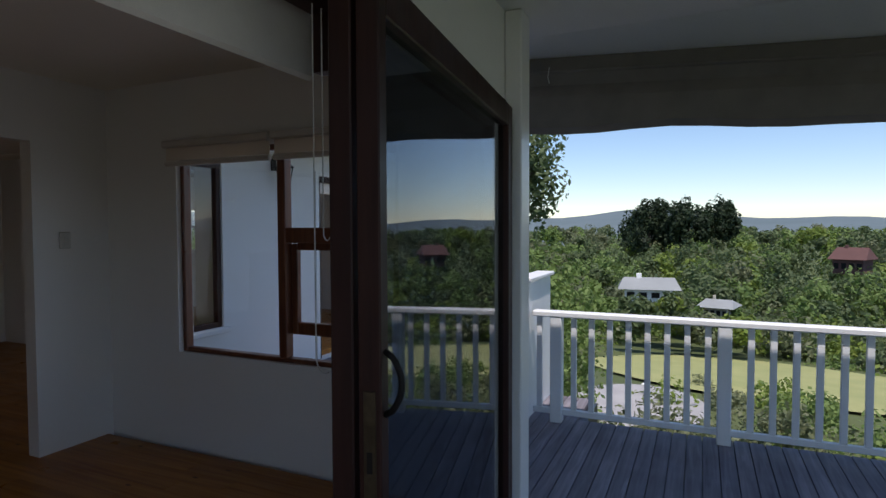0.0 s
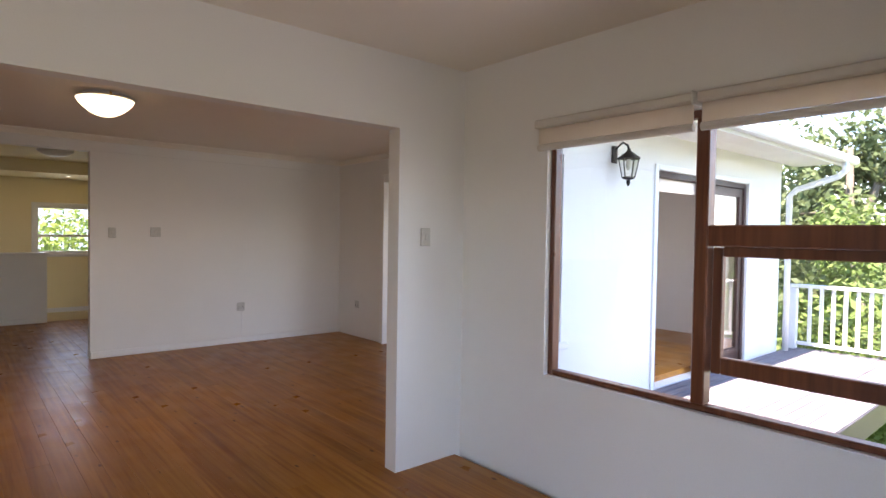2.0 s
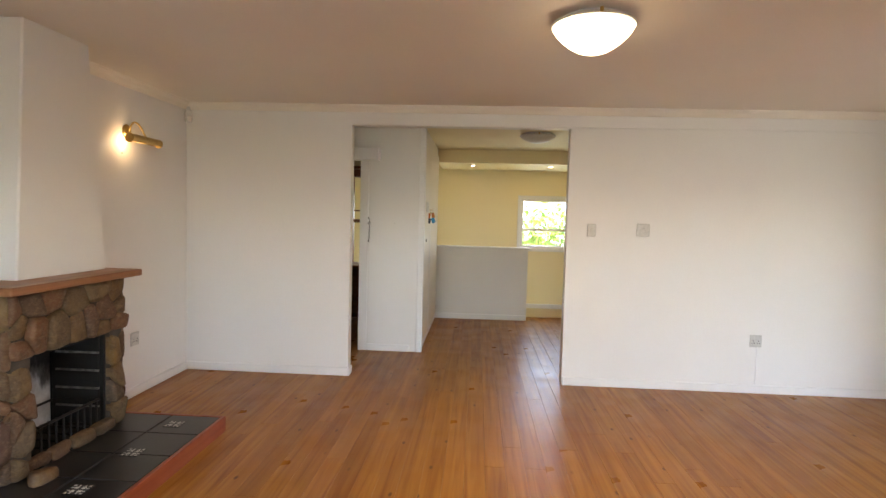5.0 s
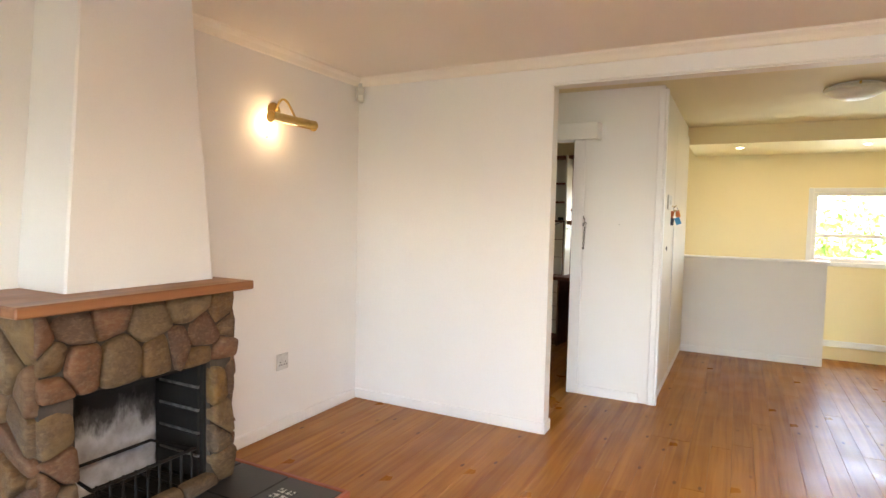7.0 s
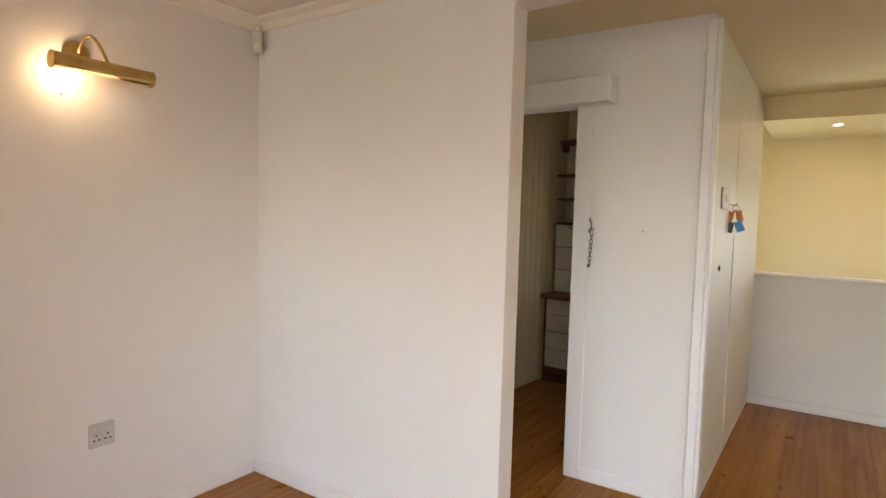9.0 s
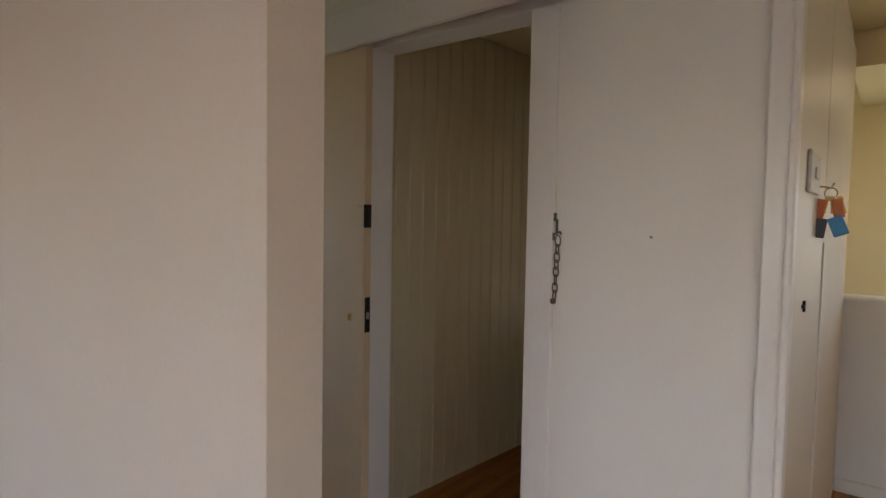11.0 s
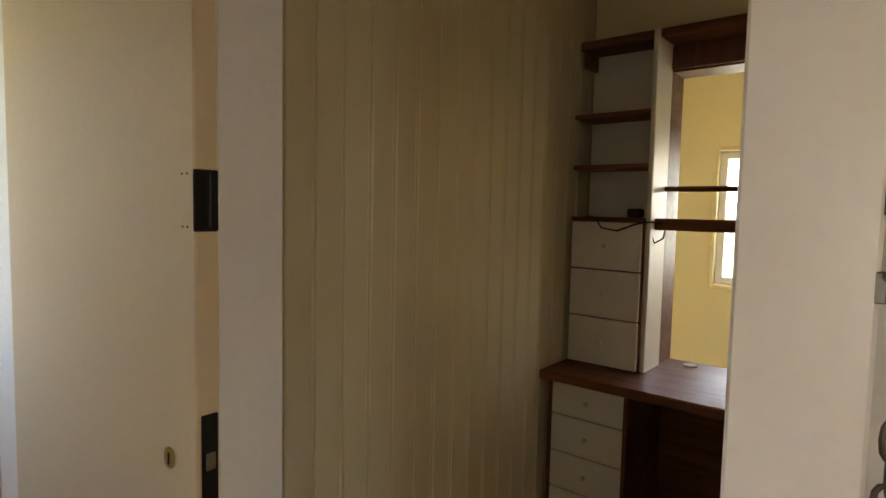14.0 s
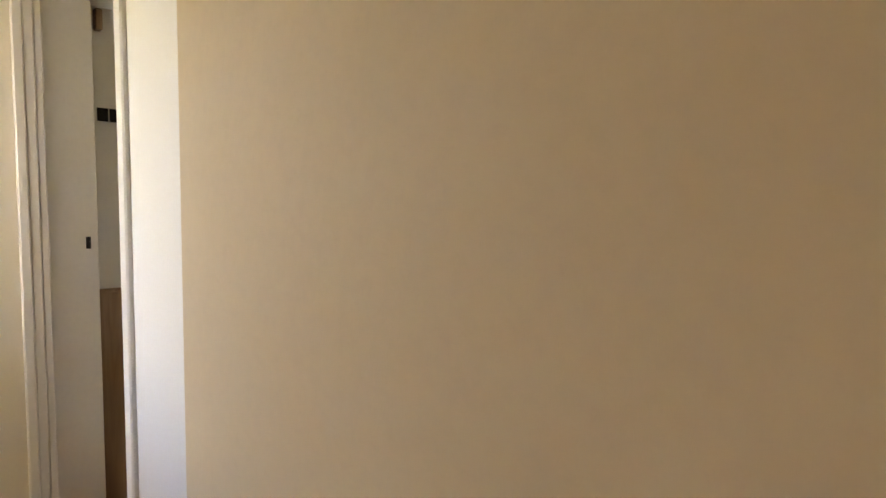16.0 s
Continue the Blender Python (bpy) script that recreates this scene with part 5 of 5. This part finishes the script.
radii = [0, 6, 9, 13, 18, 24, 31, 40, 52, 70, 100, 150, 230, 380, 620, 760, 900, 1100, 1420, 1500, 3200, 4500]
sh, seg = Shape(), 144
for r in radii:
    for k in range(seg):
        a = 2 * math.pi * k / seg
        x, y = 3 + r * math.cos(a), 3 + r * math.sin(a)
        sh.v.append((x, y, land_height(x, y) if r < 1450 else land_height(3 + 1420 * math.cos(a), 3 + 1420 * math.sin(a)) - (8 if r < 1600 else 40)))
for i in range(len(radii) - 1):
    for k in range(seg):
        sh.f.append((i * seg + k, i * seg + (k + 1) % seg, (i + 1) * seg + (k + 1) % seg, (i + 1) * seg + k))
gnd = structure("ground", sh, GRASSLAND, "grassy land falling away to wooded hills", "ground", True)
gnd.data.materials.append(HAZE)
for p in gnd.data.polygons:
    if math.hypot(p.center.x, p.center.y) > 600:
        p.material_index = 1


def patch(name, pts, material, label, lift):
    sh = Shape()
    cx, cy = sum(p[0] for p in pts) / len(pts), sum(p[1] for p in pts) / len(pts)
    n = len(pts)
    rings = 7
    for k in range(rings + 1):
        f = k / rings
        for x, y in pts:
            u, v = cx + (x - cx) * f, cy + (y - cy) * f
            sh.v.append((u, v, land_height(u, v) + lift))
    for k in range(rings):
        for i in range(n):
            sh.f.append((k * n + i, k * n + (i + 1) % n, (k + 1) * n + (i + 1) % n, (k + 1) * n + i))
    return structure(name, sh, material, label, name.split("_")[0], True)


patch("lawn", [(33 + 9 * math.cos(a) * (1 + 0.12 * math.sin(3 * a)), -4.5 + 11 * math.sin(a)) for a in [k * math.pi / 16 for k in range(32)]], LAWN, "pale dry lawn below the house", 0.12)
patch("pavement_drive", [(18.6 + 4.2 * math.cos(a), 2.6 + 2.1 * math.sin(a)) for a in [k * math.pi / 12 for k in range(24)]], PAVING, "pale paved drive below the house", 0.3)


def leaf_material(name, a, b, c):
    m, nt, bs = mat_base(name, 0.6, 0, 0.3)
    g = nt.nodes.new("ShaderNodeNewGeometry")
    col = ramp_node(nt, g.outputs["Random Per Island"], ((0.0, a), (0.5, b), (1.0, c)))
    big = noise_node(nt, 0.35, 3)
    col = mix_col(nt, ramp_node(nt, big, ((0.35, (0.0,) * 3), (0.7, (0.35,) * 3))), col, tuple(v * 0.5 for v in a))
    nt.links.new(col, bs.inputs["Base Color"])
    tr, mx = nt.nodes.new("ShaderNodeBsdfTranslucent"), nt.nodes.new("ShaderNodeMixShader")
    nt.links.new(col, tr.inputs[0])
    mx.inputs[0].default_value = 0.4
    nt.links.new(bs.outputs[0], mx.inputs[1])
    nt.links.new(tr.outputs[0], mx.inputs[2])
    nt.links.new(mx.outputs[0], nt.nodes["Material Output"].inputs[0])
    return m


LEAF_A = leaf_material("broad_leaves", (0.125, 0.20, 0.05), (0.185, 0.265, 0.07), (0.25, 0.33, 0.11))
LEAF_B = leaf_material("dark_leaves", (0.09, 0.13, 0.055), (0.125, 0.17, 0.07), (0.17, 0.21, 0.09))
LEAF_C = leaf_material("olive_leaves", (0.14, 0.165, 0.08), (0.18, 0.205, 0.10), (0.24, 0.255, 0.14))
LEAF_D = leaf_material("bright_leaves", (0.15, 0.215, 0.035), (0.21, 0.285, 0.05), (0.27, 0.33, 0.08))
PINELEAF = leaf_material("pine_needles", (0.025, 0.045, 0.022), (0.036, 0.06, 0.026), (0.05, 0.075, 0.032))
BARK = mottled("grey_bark", (0.16, 0.13, 0.10), (0.10, 0.08, 0.06), 6, 40, 0.9, relief=0.6, depth=0.01)
leaf_rng = np.random.default_rng(11)


def leaf_arrays(centre, radius, count, size, flat=1.0):
    """Small four-cornered leaves scattered through the outer part of a lumpy crown."""
    g = leaf_rng
    lobes = max(3, min(14, count // 60))
    lc = g.normal(size=(lobes, 3))
    lc /= np.linalg.norm(lc, axis=1)[:, None]
    lc *= g.uniform(0.35, 0.75, (lobes, 1))
    lr = g.uniform(0.28, 0.5, lobes)
    pick = g.integers(0, lobes, count)
    d = g.normal(size=(count, 3))
    d /= np.linalg.norm(d, axis=1)[:, None]
    p = lc[pick] + d * (lr[pick] * g.uniform(0.72, 1.05, count))[:, None]
    p = p * np.array(radius) + np.array(centre)
    nrm = d + g.normal(size=(count, 3)) * 0.55 + np.array((0, 0, 0.35 * flat))
    nrm /= np.linalg.norm(nrm, axis=1)[:, None]
    t = np.cross(nrm, g.normal(size=(count, 3)))
    t /= np.linalg.norm(t, axis=1)[:, None]
    b = np.cross(nrm, t)
    s = (size * g.uniform(0.6, 1.35, count))[:, None]
    return np.stack([p - t * s, p + b * s * 0.55, p + t * s, p - b * s * 0.55], 1).reshape(-1, 3)


def leaf_object(name, arrays, material, parent=None):
    v = np.concatenate(arrays)
    me = bpy.data.meshes.new(name)
    n = len(v) // 4
    me.vertices.add(len(v))
    me.vertices.foreach_set("co", v.ravel())
    me.loops.add(len(v))
    me.loops.foreach_set("vertex_index", np.arange(len(v), dtype=np.int32))
    me.polygons.add(n)
    me.polygons.foreach_set("loop_start", np.arange(0, len(v), 4, dtype=np.int32))
    me.polygons.foreach_set("loop_total", np.full(n, 4, dtype=np.int32))
    me.update(calc_edges=True)
    me.materials.append(material)
    ob = new(name, me)
    if parent is not None:
        ob.parent, ob.matrix_parent_inverse = parent, parent.matrix_world.inverted()
    return ob


def tree(x, y, z_top, spread, height, count, size, material, label, group=""):
    """A tapered trunk with limbs under crowns of many small leaves."""
    base = land_height(x, y)
    o = thing("tree", (x, y, base), label, "tree", group)
    mid = z_top - height / 2
    g = random.Random(int(x * 13 + y * 7))
    tr = Shape().tube([(x, y, base - 0.2), (x + 0.06, y, base + (mid - base) * 0.5), (x + 0.02, y + 0.08, mid + height * 0.25)], [0.17, 0.12, 0.05], 8)
    part("trunk", tr, BARK, o, smooth=True)
    arr = []
    for k in range(7):
        a, e = g.uniform(0, 6.28), g.uniform(-0.35, 0.42)
        c = (x + math.cos(a) * spread * 0.55, y + math.sin(a) * spread * 0.55, mid + e * height * 0.8)
        part("limb", Shape().tube([(x + 0.04, y + 0.03, mid - height * 0.2), ((x + c[0]) / 2, (y + c[1]) / 2, (mid + c[2]) / 2), c], [0.07, 0.045, 0.015], 6), BARK, o, smooth=True)
        arr.append(leaf_arrays(c, (spread * 0.6, spread * 0.6, height * 0.32), count // 7, size))
    leaf_object("crown", arr, material, o)
    return o


tree(10.5, 3.85, 1.75, 1.6, 5.2, 15000, 0.055, LEAF_A, "dense broad-leaved tree rising beside the deck")
tree(12.6, 5.0, 4.2, 1.7, 4.5, 7000, 0.075, LEAF_B, "tall dark-leaved tree behind the deck")
tree(14.5, 7.8, 5.6, 3.0, 6.5, 11000, 0.09, LEAF_C, "tall grey-green gum tree beyond the far deck")
tree(12.2, 4.6, 0.5, 2.0, 3.6, 9000, 0.07, LEAF_A, "bushy green tree below the far railing")
tree(3.3, 20.0, 2.4, 2.4, 5.4, 4200, 0.085, LEAF_D, "leafy tree outside the stairwell windows")
tree(8.6, 15.5, 3.0, 2.4, 5.0, 4000, 0.12, LEAF_C, "grey-green tree outside the end room")
for k, (dist, bear, top) in enumerate(((128, 4.3, 6.6), (131, 2.4, 7.4), (126, 0.9, 6.9), (133, -1.4, 7.6), (138, 6.0, 5.0))):
    x, y = 0.07 + dist * math.cos(radians(bear)), 0.83 + dist * math.sin(radians(bear))
    tree(x, y, top, 4.2, 12, 5200, 0.36, PINELEAF, "tall dark pine standing above the woods", "pines on the ridge")

# shrubs close below the railing
bushes = {"broad_shrubs": (LEAF_D, []), "mixed_shrubs": (LEAF_A, []), "olive_shrubs": (LEAF_C, [])}
g = random.Random(5)
for k in range(120):
    bear, dist = radians(g.uniform(-44, 16)), g.uniform(7.5, 27)
    x, y = 0.5 + dist * math.cos(bear), 0.8 + dist * math.sin(bear)
    if x < 5.6 or (12.0 < x < 23 and 0.6 < y < 4.6 and k % 4):
        continue
    top = -1.15 - (dist - 7) * 0.20 + g.uniform(-0.8, 0.35)
    rad = g.uniform(0.8, 1.5)
    key = ("broad_shrubs", "mixed_shrubs", "olive_shrubs")[k % 3]
    bushes[key][1].append(leaf_arrays((x, y, top - rad), (rad, rad, rad * 1.25), 1300, 0.045 + dist * 0.002))
for key, (mat, arr) in bushes.items():
    tagged(leaf_object(key, arr, mat), "dense garden shrubs below the veranda", "shrubs", kind="stuff")

woods = [("woods_green", LEAF_A, []), ("woods_dark", LEAF_B, []), ("woods_olive", LEAF_C, []), ("woods_bright", LEAF_D, [])]
for k in range(1500):
    bear = radians(g.uniform(-62, 62))
    dist = 36 * (430 / 36) ** (g.random() ** 1.15)
    deg = math.degrees(bear)
    if dist < 41 and -16 < deg < 8:
        continue
    x, y = dist * math.cos(bear), dist * math.sin(bear)
    top = -6.2 + 6.0 * min(1, max(0, (dist - 38) / 110)) + 1.6 * min(1, max(0, (dist - 150) / 250)) + g.uniform(-2.2, 0.9) + 1.2 * math.sin(bear * 7 + dist * 0.02)
    rad = g.uniform(1.8, 3.6) * (0.8 + dist / 240)
    if dist < 52 and -5 < deg < 9:
        rad = min(rad, 1.5)
        top = 1.3 - dist * (0.107 if deg > 1.5 else 0.128)
    if dist < 98 and -14.5 < deg < -8.5:
        top = min(top, 1.3 - dist * 0.053)
    w = woods[(0, 0, 0, 1, 1, 1, 2, 2, 3, 1)[g.randrange(10)]]
    n = int(650 if dist < 100 else 420)
    w[2].append(leaf_arrays((x, y, top - rad * 0.85), (rad, rad, rad), n, 0.11 + dist * 0.0021))
for name, mat, arr in woods:
    tagged(leaf_object(name, arr, mat), "dense mixed woods over the valley", "woods", kind="stuff")


def house(at, rz, w, d, h, roof_h, wall_mat, roof_mat, label):
    o = thing("house", at, label, "house")
    m = Matrix.Translation(at) @ pose(0, 0, 0, 0, 0, rz)
    part("wall", Shape().box(-w / 2, w / 2, -d / 2, d / 2, 0, h, 0, m), wall_mat, o)
    r = Shape()
    e = 0.5
    a = [m @ Vector(p) for p in ((-w / 2 - e, -d / 2 - e, h), (w / 2 + e, -d / 2 - e, h), (w / 2 + e, d / 2 + e, h), (-w / 2 - e, d / 2 + e, h), (-w / 2 - 0.1, 0, h + roof_h), (w / 2 + 0.1, 0, h + roof_h))]
    for f in ((0, 1, 5, 4), (2, 3, 4, 5), (1, 2, 5), (3, 0, 4), (3, 2, 1, 0)):
        r.face([a[i] for i in f])
    rf = part("roof", r, roof_mat, o)
    part("chimney", Shape().box(w * 0.15, w * 0.26, -0.05 * w, 0.05 * w, h, h + roof_h + 0.3, 0.02, m), wall_mat, rf)
    for k in range(4):
        x = -w / 2 + w * (k + 0.5) / 4
        for ya, yb in ((-d / 2 - 0.04, -d / 2 - 0.005), (d / 2 + 0.005, d / 2 + 0.04)):
            part("window", Shape().box(x - w * 0.08, x + w * 0.08, ya, yb, h * 0.35, h * 0.75, 0, m), BLACKIRON, o)
    return o


GREYROOF = mottled("grey_roof_sheet", (0.30, 0.31, 0.30), (0.25, 0.26, 0.25), 0.4, 6, 0.7)
REDROOF = mottled("red_roof_tiles", (0.13, 0.06, 0.05), (0.10, 0.045, 0.038), 0.5, 5, 0.8)
BEIGE = mottled("beige_house_wall", (0.52, 0.47, 0.38), (0.46, 0.41, 0.33), 0.4, 5, 0.85)


def out_at(dist, bear, z):
    return (0.07 + dist * math.cos(radians(bear)), 0.83 + dist * math.sin(radians(bear)), z)


house(out_at(48, 4.4, -4.3), 96, 3.6, 3, 1.0, 0.8, EXTERIOR, GREYROOF, "low house with a pale grey roof among trees")
house(out_at(47, -1.6, -5.3), 75, 1.6, 2.0, 0.9, 0.5, BEIGE, GREYROOF, "small beige house among trees")
house(out_at(96, -11.4, -5.0), 60, 3.6, 3.4, 2.0, 1.6, REDROOF, REDROOF, "dark red house with a steep roof")
house(out_at(24, 3.5, -7.2), 80, 2.4, 2.4, 1.6, 0.5, EXTERIOR, GREYROOF, "small white garden building below the deck")

# ---- pieces: boards of floors, walls and decks ----
def board_mesh(cache, w, l, h, mat, axis="y"):
    key = (round(w, 3), round(l, 2), mat.name, axis)
    if key not in cache:
        sh = Shape()
        sh.box(-w / 2, w / 2, 0, l, -h, 0, 0.0007) if axis == "y" else sh.box(0, l, -w / 2, w / 2, -h, 0, 0.002)
        cache[key] = sh.mesh("board", mat)
    return cache[key]


cache = {}
g = random.Random(3)
floor_1 = thing("floor_1", (0, 6, -0.02), "knotty varnished pine floorboards with orange tone", "floor", kind="structure")


def lay(parent, name, mesh, at):
    q = new(name, mesh)
    q.parent, q.matrix_parent_inverse = parent, parent.matrix_world.inverted()
    q.location = at
    return q


W = 0.118
x, col = -1.94, 0
while x < 4.52:
    w = min(W, 4.52 - x)
    spans = []
    if x + w <= 2.83:
        spans.append((1.66, 9.11))
    else:
        spans.append((4.79, 9.11))
    if -0.44 < x + w / 2 < 1.465 and x >= 0.0:
        spans = [(1.66, 12.25)]
    elif -0.5 < x + w / 2 < 1.465:
        spans = [(1.66, 10.2)]
    for y0, y1 in spans:
        y = y0
        nxt = y0 + round(g.uniform(1.0, 4.0), 1)
        while y < y1 - 0.01:
            e = y1 if nxt > y1 - 0.9 else nxt
            l = round(e - y, 2)
            lay(floor_1, "floorboard", board_mesh(cache, w - 0.0007, l - 0.001, 0.02, PINE), (x + w / 2, y, 0))
            y = e
            nxt = e + round(g.uniform(2.4, 4.2), 1)
    x += w
    col += 1
rest = Shape()
x = -3.93
while x < -0.53:
    rest.box(x, min(x + W, -0.524) - 0.0012, 9.23, 12.25, -0.02, 0, 0.0012)
    x += W
x = 1.483
while x < 2.69:
    rest.box(x, min(x + W, 2.7) - 0.0012, 9.23, 12.30, -0.02, 0, 0.0012)
    x += W
rest.box(-0.522, -0.06, 10.21, 12.25, -0.02, 0, 0.001)
tagged(part("corridor_boards", rest, PINE, floor_1), kind="stuff")

boarding = thing("study_boarding", (-1.63, 11.2, 0.0), "cream tongue-and-groove boarding on the study wall", "wall boarding", kind="structure")
bm_board = Shape().box(0, 0.012, -0.0455, 0.0455, 0.0, 2.405, 0.0035).box(0.012, 0.0145, 0.030, 0.036, 0.0, 2.405, 0.001).mesh("board", STUDY)
y = 10.235
while y < 12.2:
    lay(boarding, "board", bm_board, (-1.6395, y, 0.0))
    y += 0.0935

askew(boarding)
deck_1 = thing("deck_1", (3.5, 2, -0.085), "weathered grey timber deck boards", "deck", kind="structure")
y = -3.2
while y < 1.62:
    lay(deck_1, "deck_board", board_mesh(cache, 0.094, 6.65, 0.028, DECKWOOD, "x"), (-2.05, y + 0.05, -0.06))
    y += 0.1
while y < 4.78:
    lay(deck_1, "deck_board", board_mesh(cache, 0.094, 6.15 if y > 3.25 else 2.25, 0.028, DECKWOOD, "x"), (2.95, y + 0.05, -0.06))
    y += 0.1
